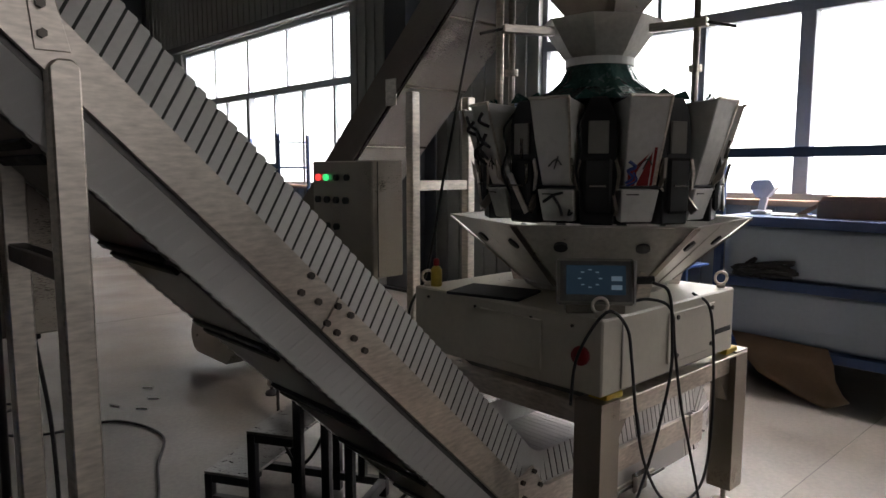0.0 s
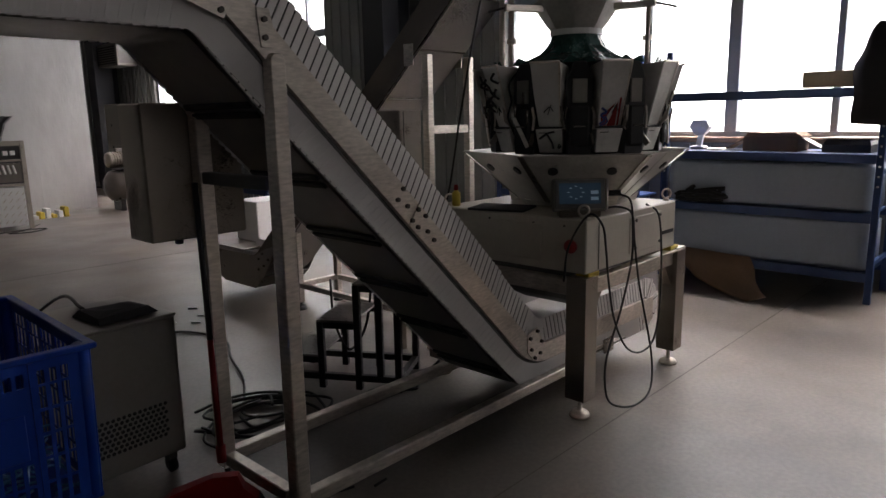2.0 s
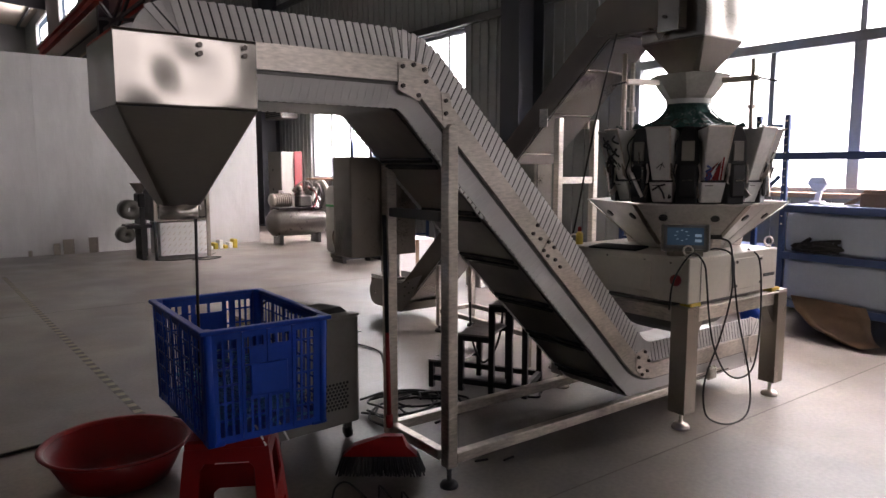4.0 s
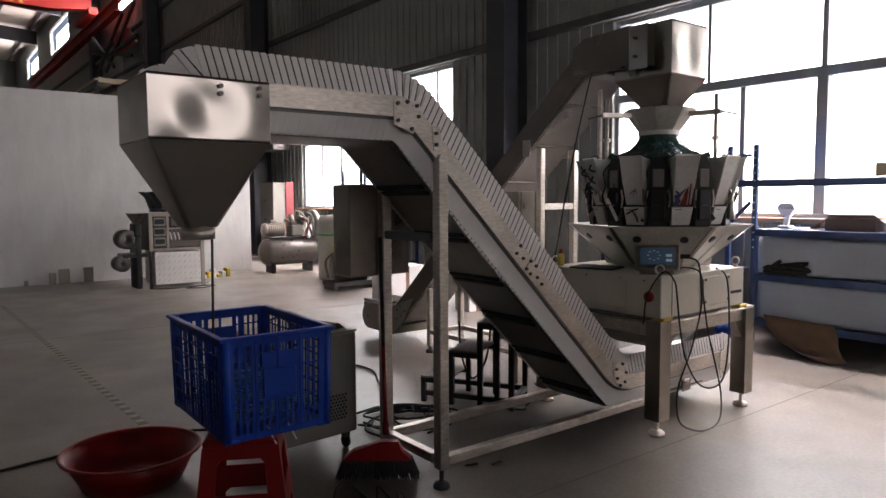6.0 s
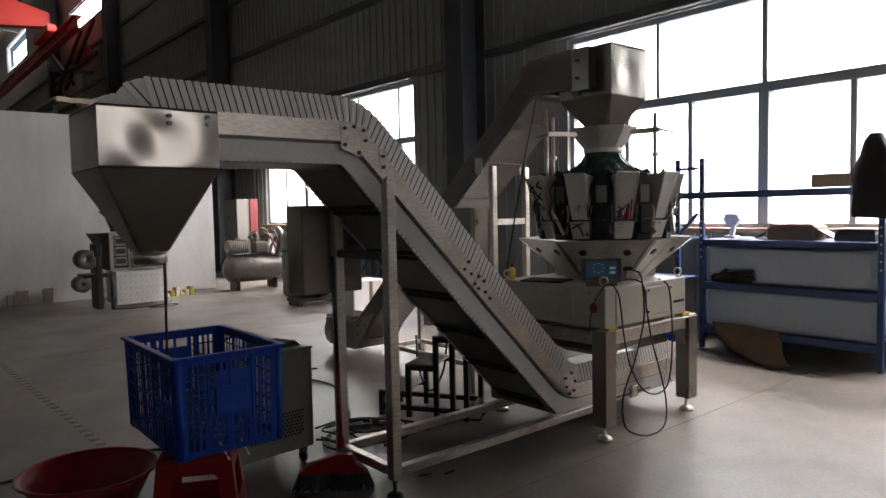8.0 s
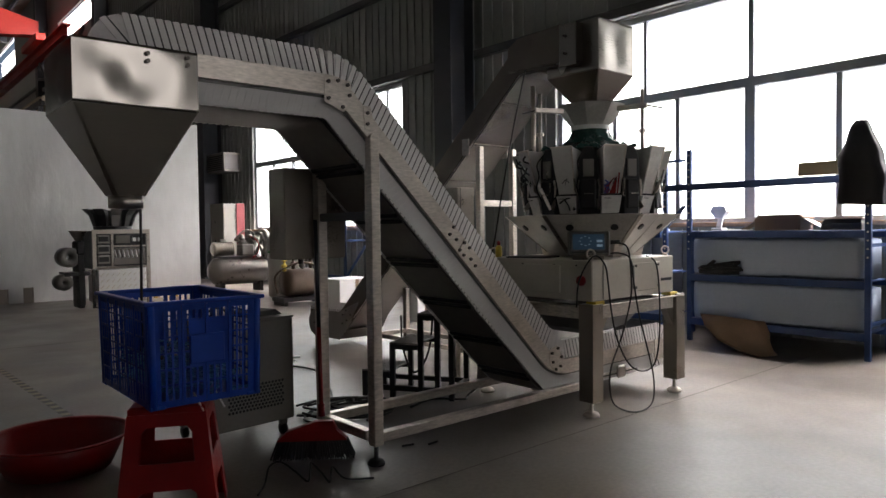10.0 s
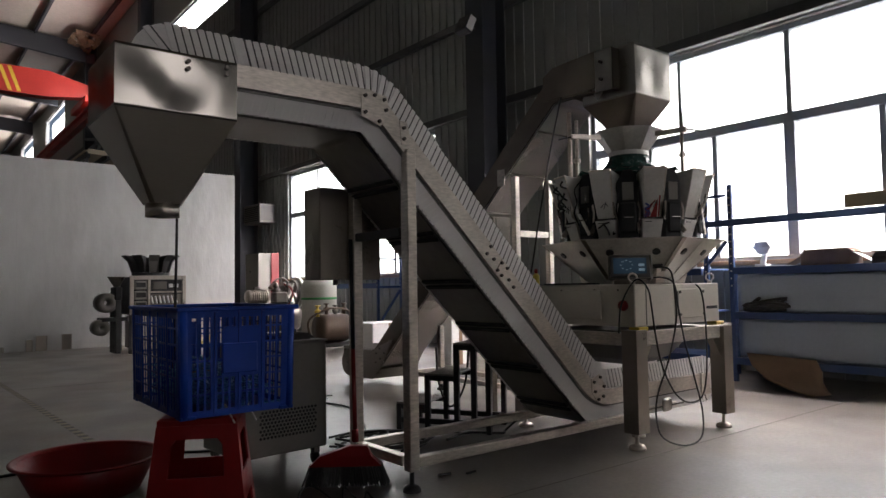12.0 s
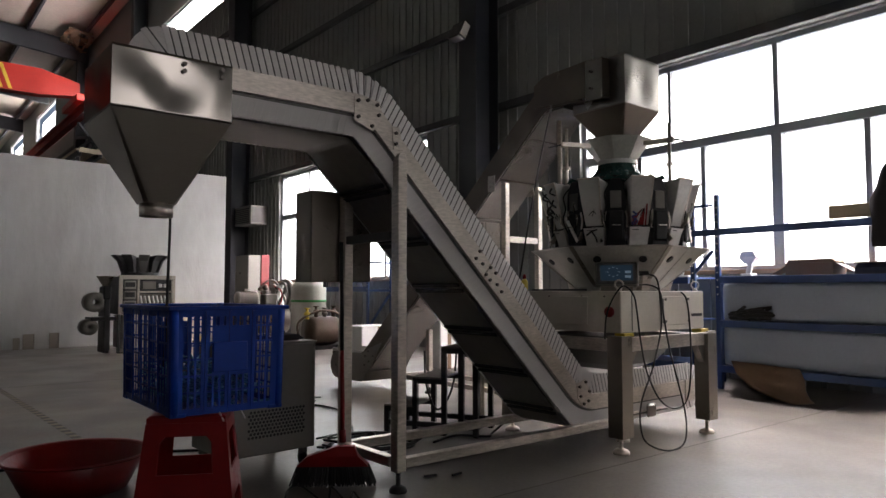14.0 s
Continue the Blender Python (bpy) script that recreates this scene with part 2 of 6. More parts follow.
def rod(p0, p1, r, seg=10, bm=None, r2=None, caps=True):
    """A round bar between two points, or a cone."""
    p0, p1 = Vector(p0), Vector(p1)
    d = p1 - p0
    b = bmesh.new()
    bmesh.ops.create_cone(b, cap_ends=caps, segments=seg, radius1=r, radius2=r if r2 is None else r2, depth=d.length)
    m = Matrix.Translation((p0 + p1) / 2) @ d.to_track_quat("Z", "Y").to_matrix().to_4x4()
    bmesh.ops.transform(b, matrix=m, verts=b.verts)
    return merge(bm, b) if bm is not None else b


def beam(p0, p1, w, h, bv=0.0, bm=None):
    """A square bar between two points; h is its upright side."""
    p0, p1 = Vector(p0), Vector(p1)
    d = (p1 - p0).normalized()
    side = d.cross(Vector((0, 0, 1)))
    side = Vector((1, 0, 0)) if side.length < 1e-3 else side.normalized()
    up = side.cross(d)
    b = bmesh.new()
    vs = [b.verts.new(p + side * (sx * w / 2) + up * (sz * h / 2)) for p in (p0, p1) for sx, sz in ((-1, -1), (1, -1), (1, 1), (-1, 1))]
    for f in ((0, 1, 2, 3), (7, 6, 5, 4), (0, 4, 5, 1), (1, 5, 6, 2), (2, 6, 7, 3), (3, 7, 4, 0)):
        b.faces.new([vs[i] for i in f])
    bevel(b, bv)
    return merge(bm, b) if bm is not None else b


def prism(pts, a, b0, plane="xz", bm=None, bv=0.0):
    """A plate with the outline pts, in the plane xz (thick in y), yz (thick in x) or xy (thick in z), from a to b0."""
    b = bmesh.new()
    put = {"xz": lambda p, t: (p[0], t, p[1]), "yz": lambda p, t: (t, p[0], p[1]), "xy": lambda p, t: (p[0], p[1], t)}[plane]
    lo = [b.verts.new(put(p, a)) for p in pts]
    hi = [b.verts.new(put(p, b0)) for p in pts]
    b.faces.new(lo)
    b.faces.new(hi[::-1])
    for i in range(len(pts)):
        k = (i + 1) % len(pts)
        b.faces.new((lo[i], hi[i], hi[k], lo[k]))
    bevel(b, bv)
    return merge(bm, b) if bm is not None else b


def lathe(profile, seg=24, bm=None):
    """Turns (radius, z) about the z axis."""
    b = bmesh.new()
    rings = [[b.verts.new((r * math.cos(2 * math.pi * i / seg), r * math.sin(2 * math.pi * i / seg), z)) for i in range(seg)] for r, z in profile]
    for u, v in zip(rings, rings[1:]):
        for i in range(seg):
            b.faces.new((u[i], u[(i + 1) % seg], v[(i + 1) % seg], v[i]))
    return merge(bm, b) if bm is not None else b


def loft(rings, bm=None, cap=True):
    """Skin through rings of points of equal count."""
    b = bmesh.new()
    vs = [[b.verts.new(p) for p in r] for r in rings]
    n = len(vs[0])
    for u, v in zip(vs, vs[1:]):
        for i in range(n):
            b.faces.new((u[i], u[(i + 1) % n], v[(i + 1) % n], v[i]))
    if cap:
        b.faces.new(vs[0])
        b.faces.new(vs[-1][::-1])
    return merge(bm, b) if bm is not None else b


def rect(x0, x1, y0, y1, z):
    return [(x0, y0, z), (x1, y0, z), (x1, y1, z), (x0, y1, z)]


def smooth_path(pts, n=8):
    """Catmull-Rom through the points."""
    p = [Vector(q) for q in pts]
    p = [p[0] * 2 - p[1]] + p + [p[-1] * 2 - p[-2]]
    out = []
    for i in range(1, len(p) - 2):
        a, b, c, d = p[i - 1:i + 3]
        for k in range(n):
            t = k / n
            out.append(0.5 * ((2 * b) + (c - a) * t + (2 * a - 5 * b + 4 * c - d) * t * t + (3 * b - a - 3 * c + d) * t ** 3))
    return out + [p[-2]]


def cable(pts, r=0.006, n=8, seg=6, bm=None):
    path = smooth_path(pts, n)
    b = bmesh.new()
    rings = []
    last = Vector((0.3, 0.5, 0.8))
    for i, p in enumerate(path):
        d = (path[min(i + 1, len(path) - 1)] - path[max(i - 1, 0)]).normalized()
        u = (last - d * last.dot(d)).normalized()
        last = u
        v = d.cross(u)
        rings.append([b.verts.new(p + (u * math.cos(a) + v * math.sin(a)) * r) for a in (2 * math.pi * k / seg for k in range(seg))])
    for x, y in zip(rings, rings[1:]):
        for i in range(seg):
            b.faces.new((x[i], x[(i + 1) % seg], y[(i + 1) % seg], y[i]))
    b.faces.new(rings[0][::-1])
    b.faces.new(rings[-1])
    return merge(bm, b) if bm is not None else b


def share(name, me, parent, m, label=""):
    """An object of its own on a shared mesh, as a part of parent."""
    ob = new(name, me)
    ob.parent = parent
    ob.matrix_basis = m
    if label:
        tagged(ob, label)
    return ob


def mesh_of(name, bm, material, smooth=False):
    me = bpy.data.meshes.new(name)
    bmesh.ops.recalc_face_normals(bm, faces=bm.faces)
    for f in bm.faces:
        f.smooth = smooth
    bm.to_mesh(me)
    bm.free()
    me.materials.append(material)
    return me


BOLT_MESH = mesh_of("bolt", rod((0, 0, 0), (0, -0.012, 0), 0.0095, 6), BOLT)


def bolts(parent, places, m=None):
    for x, y, z in places:
        share("bolt", BOLT_MESH, parent, pose(x, y, z) if m is None else m @ pose(x, y, z))


# ---- the hall ----
Y0, Y1, X0, TOP = -16.0, 66.0, -18.0, 13.0
structure("floor", box(X0, WALL + 0.3, Y0, Y1, -0.2, 0.0), CONCRETE, "grey polished concrete factory floor")
joints = bmesh.new()
for y in (-6.3, -0.36, 5.6):
    box(X0, WALL, y - 0.0025, y + 0.0025, 0.0005, 0.0015, 0, joints)
for x in (-7.0, -1.9):
    box(x - 0.0025, x + 0.0025, Y0, Y1, 0.0005, 0.0015, 0, joints)
structure("floor_joint", joints, CUT, "thin saw-cut joints in the concrete floor")

# window wall: strips of wall round the openings
LOW = [(-2.55 + BAY * k, 3.4 + BAY * k) for k in range(0, 2)]
HIGH = [(-2.55 + BAY * k, 3.4 + BAY * k) for k in (2, 3)]
FAR = [(41.9, 48.3), (53.5, 59.5)]
east = bmesh.new()
TH = 0.22
box(WALL, WALL + TH, Y0, Y1, 0, SILL, 0, east)
box(WALL, WALL + TH, Y0, Y1, HEAD, 9.6, 0, east)
box(WALL, WALL + TH, Y0, 36, 10.6, TOP, 0, east)
box(WALL, WALL + TH, 36, Y1, 12.2, TOP, 0, east)
box(WALL, WALL + TH, 36, Y1, 9.6, 10.6, 0, east)
ys = [Y0] + [v for w in LOW for v in w] + [Y1]
for a, b in zip(ys[::2], ys[1::2]):
    box(WALL, WALL + TH, a, b, SILL, HEAD, 0, east)
for row, e0, e1, z0, z1 in ((HIGH, Y0, 36.0, 9.6, 10.6), (FAR, 36.0, Y1, 10.6, 12.2)):
    ys = [e0] + [v for w in row for v in w] + [e1]
    for a, b in zip(ys[::2], ys[1::2]):
        box(WALL, WALL + TH, a, b, z0, z1, 0, east)
structure("wall_east", east, CLAD, "dark grey-green clad factory wall with window openings")
ribs = bmesh.new()
y = -4.0
while y < 30:
    for z0, z1 in ((HEAD + 0.12, 9.5), (0.0, SILL - 0.05)):
        box(WALL - 0.022, WALL - 0.001, y, y + 0.055, z0, z1, 0, ribs)
    if not any(a - 0.1 < y < b + 0.1 for a, b in LOW):
        box(WALL - 0.022, WALL - 0.001, y, y + 0.055, SILL - 0.05, HEAD + 0.12, 0, ribs)
    y += 0.21
structure("wall_ribs", ribs, CLAD, "vertical ribs of the wall cladding")
girts = bmesh.new()
for z in (HEAD + 0.07, 5.45, 6.9, 8.4):
    box(WALL - 0.12, WALL - 0.024, Y0, Y1, z - 0.06, z + 0.06, 0.006, girts)
structure("wall_girts", girts, GIRT, "horizontal steel rails along the wall")
west = bmesh.new()
for a, b, z0, z1 in ((Y0, Y1, 0, 3.1), (Y0, Y1, 6.1, TOP + 2), (Y0, 13, 3.1, 6.1), (23, Y1, 3.1, 6.1)):
    box(X0 - TH, X0, a, b, z0, z1, 0, west)
structure("wall_west", west, CLAD, "dark clad wall of the hall")
south = bmesh.new()
for a, b, z0, z1 in ((X0, -3.0, 0, TOP + 2), (5.2, WALL, 0, TOP + 2), (-3.0, 5.2, 0, 2.6), (-3.0, 5.2, 6.4, TOP + 2)):
    box(a, b, Y0 - TH, Y0, z0, z1, 0, south)
structure("wall_south", south, CLAD, "clad end wall with an added, unseen high window band")
structure("wall_north", box(X0, WALL, Y1, Y1 + TH, 0, TOP + 2), CLAD, "far clad end wall of the hall")
outside = bmesh.new()
box(WALL + 4.5, WALL + 4.52, Y0 - 10, Y1 + 20, -2, 16, 0, outside)
structure("backdrop", outside, SKYGLOW, "plain white overcast sky outside the windows")
# glowing panel added behind the camera so the front steel has something to reflect
structure("backdrop", box(X0 - 6, WALL + 1.9, Y0 - 2.02, Y0 - 2.0, -2, 12), FILL_SKY, "added dull glowing sky outside the end wall's unseen window band")

# roof: pale panels on dark purlins and rafters
def roof_z(x):
    return TOP + (WALL - x) * 0.08


roof = bmesh.new()
rz = [(WALL + 0.3, roof_z(WALL)), (X0 - 0.3, roof_z(X0)), (X0 - 0.3, roof_z(X0) + 0.15), (WALL + 0.3, roof_z(WALL) + 0.15)]
prism(rz, Y0 - 0.3, Y1 + 0.3, "xz", roof)
tagged(structure("ceiling", roof, ROOF, "pale insulated roof panels"), category="ceiling")
purlins = bmesh.new()
x = WALL - 0.6
while x > X0:
    box(x - 0.05, x + 0.05, Y0, Y1, roof_z(x) - 0.22, roof_z(x) - 0.01, 0, purlins)
    x -= 2.1
structure("roof_purlins", purlins, COLUMN, "dark steel roof purlins")
for k in range(-1, 6):
    y = 5.12 + BAY * k
    rafter = bmesh.new()
    prism([(WALL - 0.2, TOP - 0.1), (X0, roof_z(X0) - 0.3), (X0, roof_z(X0) - 0.85), (WALL - 0.2, TOP - 1.0)], y - 0.11, y + 0.11, "xz", rafter)
    structure("roof_rafter", rafter, COLUMN, "dark steel roof rafter")
    if k > 3:
        continue
    col = thing("steel_column", (WALL - 0.36, y, 0), "dark blue-grey steel column against the wall", "column", "columns of the hall", "structure")
    c = bmesh.new()
    box(-0.24, -0.222, -0.2, 0.2, 0, TOP - 0.1, 0, c)
    box(0.222, 0.24, -0.2, 0.2, 0, TOP - 0.1, 0, c)
    box(-0.222, 0.222, -0.008, 0.008, 0, TOP - 0.1, 0, c)
    part("column_shaft", c, COLUMN, col)
    part("base_plate", box(-0.3, 0.3, -0.26, 0.26, 0, 0.03), COLUMN, col)


def window(name, a, b, z0, z1, transom=None):
    """One glazed opening of the window wall between y = a and b."""
    w = thing(name, (WALL + 0.1, (a + b) / 2, z0), "large steel-framed factory window with white daylight", "window", "factory windows", "structure")
    h, L = z1 - z0, b - a
    f = bmesh.new()
    for y0, y1 in ((-L / 2, -L / 2 + 0.07), (L / 2 - 0.07, L / 2)):
        box(-0.04, 0.04, y0, y1, 0, h, 0.004, f)
    for q0, q1 in ((0, 0.07), (h - 0.07, h)):
        box(-0.04, 0.04, -L / 2 + 0.07, L / 2 - 0.07, q0, q1, 0.004, f)
    part("window_frame", f, FRAME_W, w)
    if transom:
        t = transom - z0
        part("transom", box(-0.05, 0.05, -L / 2 + 0.07, L / 2 - 0.07, t - 0.055, t + 0.055, 0.005), FRAME_W, w)
        mid = 0.245
        part("main_mullion", box(-0.065, 0.065, mid - 0.06, mid + 0.06, 0.07, t - 0.055, 0.005), FRAME_W, w)
        part("mullion", box(-0.035, 0.035, mid - 0.03, mid + 0.03, t + 0.055, h - 0.07), FRAME_W, w)
        for k in (-3, -2, -1, 1, 2):
            part("mullion", box(-0.03, 0.03, mid + 0.9 * k - 0.03, mid + 0.9 * k + 0.03, 0.07, t - 0.055), FRAME_W, w)
        for k in (-2, -1, 1, 2):
            part("mullion", box(-0.03, 0.03, mid + 1.34 * k - 0.022, mid + 1.34 * k + 0.022, t + 0.055, h - 0.07), FRAME_W, w)
        part("window_sill", box(-0.24, -0.05, -L / 2, L / 2, -0.03, 0.02, 0.004), SILL_M, w, "brown wooden sill board")
        rows = ((0.07, t - 0.055), (t + 0.055, h - 0.07))
    else:
        rows = ((0.07, h - 0.07),)
    for q0, q1 in rows:
        p = part("pane", box(0.0, 0.006, -L / 2 + 0.07, L / 2 - 0.07, q0, q1), GLASS, w)
        p.visible_shadow = False
    return w


for i, (a, b) in enumerate(LOW):
    window(f"window_{i + 1}", a, b, SILL, HEAD, TRANSOM)
for i, (a, b) in enumerate(HIGH):
    window(f"window_{i + 3}", a, b, 9.6, 10.6)
for i, (a, b) in enumerate(FAR):
    window(f"window_{i + 5}", a, b, 10.6, 12.2)

# white partition across the hall, in tall sheets
part_wall = thing("partition_wall", (0, 11.0, 0), "tall white panel partition, slightly creased", "partition", "", "structure")
xs = [3.5, 2.63, 1.2, -0.35, -1.9, -3.5, -5.1, -6.7, -8.3, -9.9, -11.5]
for a, b in zip(xs[1:], xs):
    sheet = bmesh.new()
    nx, nz = 10, 22
    grid = [[sheet.verts.new((a + 0.003 + (b - a - 0.006) * i / nx, 0.034 * math.sin(math.pi * i / nx) * noise.noise(Vector((1.7 * (a + (b - a) * i / nx) - 0.9 * 3.36 * j / nz, 0.3, 0.35 * 3.36 * j / nz)) * 1.3) - 0.03, 3.36 * j / nz)) for j in range(nz + 1)] for i in range(nx + 1)]
    for i in range(nx):
        for j in range(nz):
            sheet.faces.new((grid[i][j], grid[i + 1][j], grid[i + 1][j + 1], grid[i][j + 1])).smooth = True
    box(a + 0.003, b - 0.003, 0.014, 0.06, 0, 3.36, 0, sheet)
    part("panel", sheet, WHITE_SHEET, part_wall)

# red overhead crane far down the hall, on a runway beam
crane = thing("overhead_crane", (0, 33.0, 10.4), "red overhead travelling crane with yellow stripes", "crane")
g = bmesh.new()
prism([(-17, 0.75), (3.4, 0.75), (5.0, 0.35), (5.0, -0.25), (3.4, -0.45), (-17, -0.45)], -0.3, 0.3, "xz", g)
part("girder", g, RED_CRANE, crane)
for dx in (0, 0.35):
    part("stripe", prism([(1.4 + dx, 0.7), (1.55 + dx, 0.7), (1.95 + dx, -0.4), (1.8 + dx, -0.4)], -0.32, -0.305, "xz"), STRIPE, crane)
part("end_carriage", box(4.62, 5.0, -1.6, 1.6, -0.78, -0.46, 0.03), RED_CRANE, crane)
rw = bmesh.new()
for z0, z1, w in ((8.85, 8.9, 0.16), (9.3, 9.35, 0.16), (8.9, 9.3, 0.012)):
    box(4.85 - w, 4.85 + w, 27, 52, z0, z1, 0, rw)
structure("crane_runway", rw, RED_CRANE, "red steel crane runway beam")

brace = thing("runway_brace", (4.9, 0, 0), "dark steel lattice brace under the crane runway", "brace", "", "structure")
for (a, b), (c, d) in (((31.4, 7.06), (26.7, 8.75)), ((29.8, 6.9), (24.9, 8.75)), ((32.4, 8.1), (25.5, 6.9)), ((24.7, 7.5), (31.6, 7.5)), ((28.4, 6.9), (32.2, 8.75))):
    part("strut", beam((0, a, b), (0, c, d), 0.10, 0.12), COLUMN, brace)
part("plate", prism([(29.2, 7.35), (25.1, 7.35), (26.3, 8.1), (28.2, 8.3)], 0.10, 0.13, "yz"), RED_CRANE, brace, "faded red sheet plate")

# torn roof insulation hanging by the wall
torn = bmesh.new()
grid = []
for i in range(15):
    row = []
    for j in range(9):
        u, v = i / 14, j / 8
        sag = 0.55 * math.sin(math.pi * u) * v * (0.5 + noise.noise(Vector((u * 5, v * 4, 0.2)))) + 0.12 * abs(noise.noise(Vector((u * 14, v * 11, 1.7))))
        row.append(torn.verts.new((4.2 + 1.1 * v + 0.15 * noise.noise(Vector((u * 6, v * 6, 3.1))), 31.2 + 3.6 * u, roof_z(4.2 + 1.1 * v) - 0.26 - sag)))
    grid.append(row)
for i in range(14):
    for j in range(8):
        if noise.noise(Vector((i * 0.7, j * 0.8, 5.0))) < 0.28:
            torn.faces.new((grid[i][j], grid[i + 1][j], grid[i + 1][j + 1], grid[i][j + 1]))
for v in [v for v in torn.verts if not v.link_faces]:
    torn.verts.remove(v)
ob = structure("torn_insulation", torn, CARD, "torn brown insulation hanging from the roof")
ob.modifiers.new("thick", "SOLIDIFY").thickness = 0.03

# worn hazard tape on the floor
tape = thing("floor_tape", (0, 0, 0), "worn yellow and black hazard tape on the floor", "tape", "", "structure")
ty = mesh_of("dash", box(-0.024, 0.024, -0.03, 0.03, 0.0016, 0.0026), TAPE_Y)
tk = mesh_of("dash", box(-0.03, 0.03, -0.03, 0.03, 0.0016, 0.0026), TAPE_K)
y, k = 1.7, 0
while y < 8.6:
    share("dash", (ty, tk)[k % 2], tape, pose(-0.9 - 0.03 * (y - 1.7), y, 0, 0, 0, 2))
    y += 0.068
    k += 1


# ---- conveyors ----
def corner(p, a, b, r, n=7):
    """Points of an arc of radius r that rounds the corner p between a and b."""
    p, a, b = Vector(p), Vector(a), Vector(b)
    u, v = (a - p).normalized(), (b - p).normalized()
    ang = u.angle(v)
    d = r / math.tan(ang / 2)
    c = p + (u + v).normalized() * (r / math.sin(ang / 2))
    s, e = p + u * d - c, p + v * d - c
    full = s.angle_signed(e)
    return [c + Matrix.Rotation(-full * k / n, 2) @ s for k in range(n + 1)]


def rounded(pts, radii, n=7):
    out = [Vector(pts[0])]
    for i in range(1, len(pts) - 1):
        out += corner(pts[i], pts[i - 1], pts[i + 1], radii[i - 1], n)
    return out + [Vector(pts[-1])]


def band(top, low, y0, y1):
    """A plate between two lines of equal count in the xz plane."""
    return prism([tuple(p) for p in top] + [tuple(p) for p in reversed(low)], y0, y1, "xz")


def belt_loop(top, ret, r_end):
    """The closed line on which the links run: top line leftwards, nose, return line rightwards."""
    loop = list(reversed(top))
    n = 8
    c = (top[0] + ret[0]) / 2
    loop += [c + Matrix.Rotation(math.pi * k / n, 2) @ (top[0] - c) for k in range(1, n)]
    loop += list(ret)
    c = (top[-1] + ret[-1]) / 2
    loop += [c + Matrix.Rotation(math.pi * k / n, 2) @ (ret[-1] - c) for k in range(1, n)]
    return loop + [loop[0]]


def link_mesh(pitch, wide, high, lean, nose):
    """One belt link: a cross slat and two leaning side guards over round-topped overlapping backs. Runs towards -x, guards up. nose: the radius of the end turns."""
    b = bmesh.new()
    box(-pitch / 2 + 0.001, pitch / 2 - 0.001, 0.036, wide - 0.036, 0.0, 0.008, 0, b)
    R = nose + high
    turn = lean / R
    half = 0.5 * pitch / nose + 0.03
    for y, o in ((0.026, 1), (wide - 0.026, -1)):
        g = pitch * 0.40
        # guard plate, then the wider flap behind it that covers the fan at bends
        prism([(-g, 0.0), (g, 0.0), (g - lean, high), (g - lean - 0.006, high + 0.003), (-g - lean, high)], y, y + o * 0.004, "xz", b)
        pts = [(-0.5 * pitch, 0.0, 0.005), (0.5 * pitch, 0.0, 0.007)]
        for k in range(7):
            a = half - turn - 2 * half * k / 6
            pts.append((R * math.sin(a), R * math.cos(a) - nose, 0.008 - 0.003 * k / 6))
        vs = [b.verts.new((px, y + o * d, pz)) for px, pz, d in pts]
        wk = [b.verts.new((px, y + o * (d + 0.0008), pz)) for px, pz, d in pts]
        b.faces.new(vs)
        b.faces.new(wk[::-1])
        for i in range(len(pts)):
            k = (i + 1) % len(pts)
            b.faces.new((vs[i], wk[i], wk[k], vs[k]))
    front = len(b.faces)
    # dark strip beside each guard: the gap's shade, put into the colour
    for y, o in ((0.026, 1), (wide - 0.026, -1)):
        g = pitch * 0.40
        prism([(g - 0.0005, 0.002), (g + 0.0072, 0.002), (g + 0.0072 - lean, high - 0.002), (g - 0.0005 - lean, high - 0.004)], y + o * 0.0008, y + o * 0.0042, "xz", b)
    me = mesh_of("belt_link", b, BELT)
    me.materials.append(BELT_GAP_SHADE)
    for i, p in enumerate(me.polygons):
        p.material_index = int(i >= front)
    return me


def loop_pose(loop, seg, s):
    """The pose of a link that is s metres along the loop."""
    s %= sum(seg)
    i = 0
    while s > seg[i] and i < len(seg) - 1:
        s -= seg[i]
        i += 1
    a, b = loop[i], loop[i + 1]
    u = s / seg[i]
    p = a + (b - a) * u
    # neighbours smooth the direction round bends
    here = (b - a).normalized()
    d = here
    if seg[i] < 0.25:
        before, after = (a - loop[i - 1]).normalized() if i else here, (loop[i + 2] - b).normalized() if i + 2 < len(loop) else here
        d = (before.lerp(here, 0.5 + u) if u < 0.5 else here.lerp(after, u - 0.5)).normalized()
    ax, az = Vector((-d.x, 0, -d.y)), Vector((d.y, 0, -d.x))
    return Matrix(((ax.x, 0, az.x, p.x), (0, 1, 0, 0), (ax.z, 0, az.z, p.y), (0, 0, 0, 1))), seg[i] > 0.25


def lay_links(parent, loop, pitch, me, m, share_of=1.0):
    """Lays links along the loop; returns each one with its distance along it."""
    seg = [(b - a).length for a, b in zip(loop, loop[1:])]
    count = int(sum(seg) / pitch)
    return [(share("belt_link", me, parent, m @ loop_pose(loop, seg, k * sum(seg) / count)[0]), k * sum(seg) / count) for k in range(int(count * share_of))]


def foot(parent, x, y, top, m=Matrix(), r=0.045, dark=False):
    b = lathe([(0.001, 0.0), (r, 0.0), (r, 0.012), (r * 0.8, 0.026), (0.02, 0.034), (0.012, 0.036), (0.012, top), (0.001, top)], 16)
    part("levelling_foot", moved(b, m @ pose(x, y, 0)), BLACK if dark else STEEL, parent, "" if not dark else "black rubber levelling foot", True)


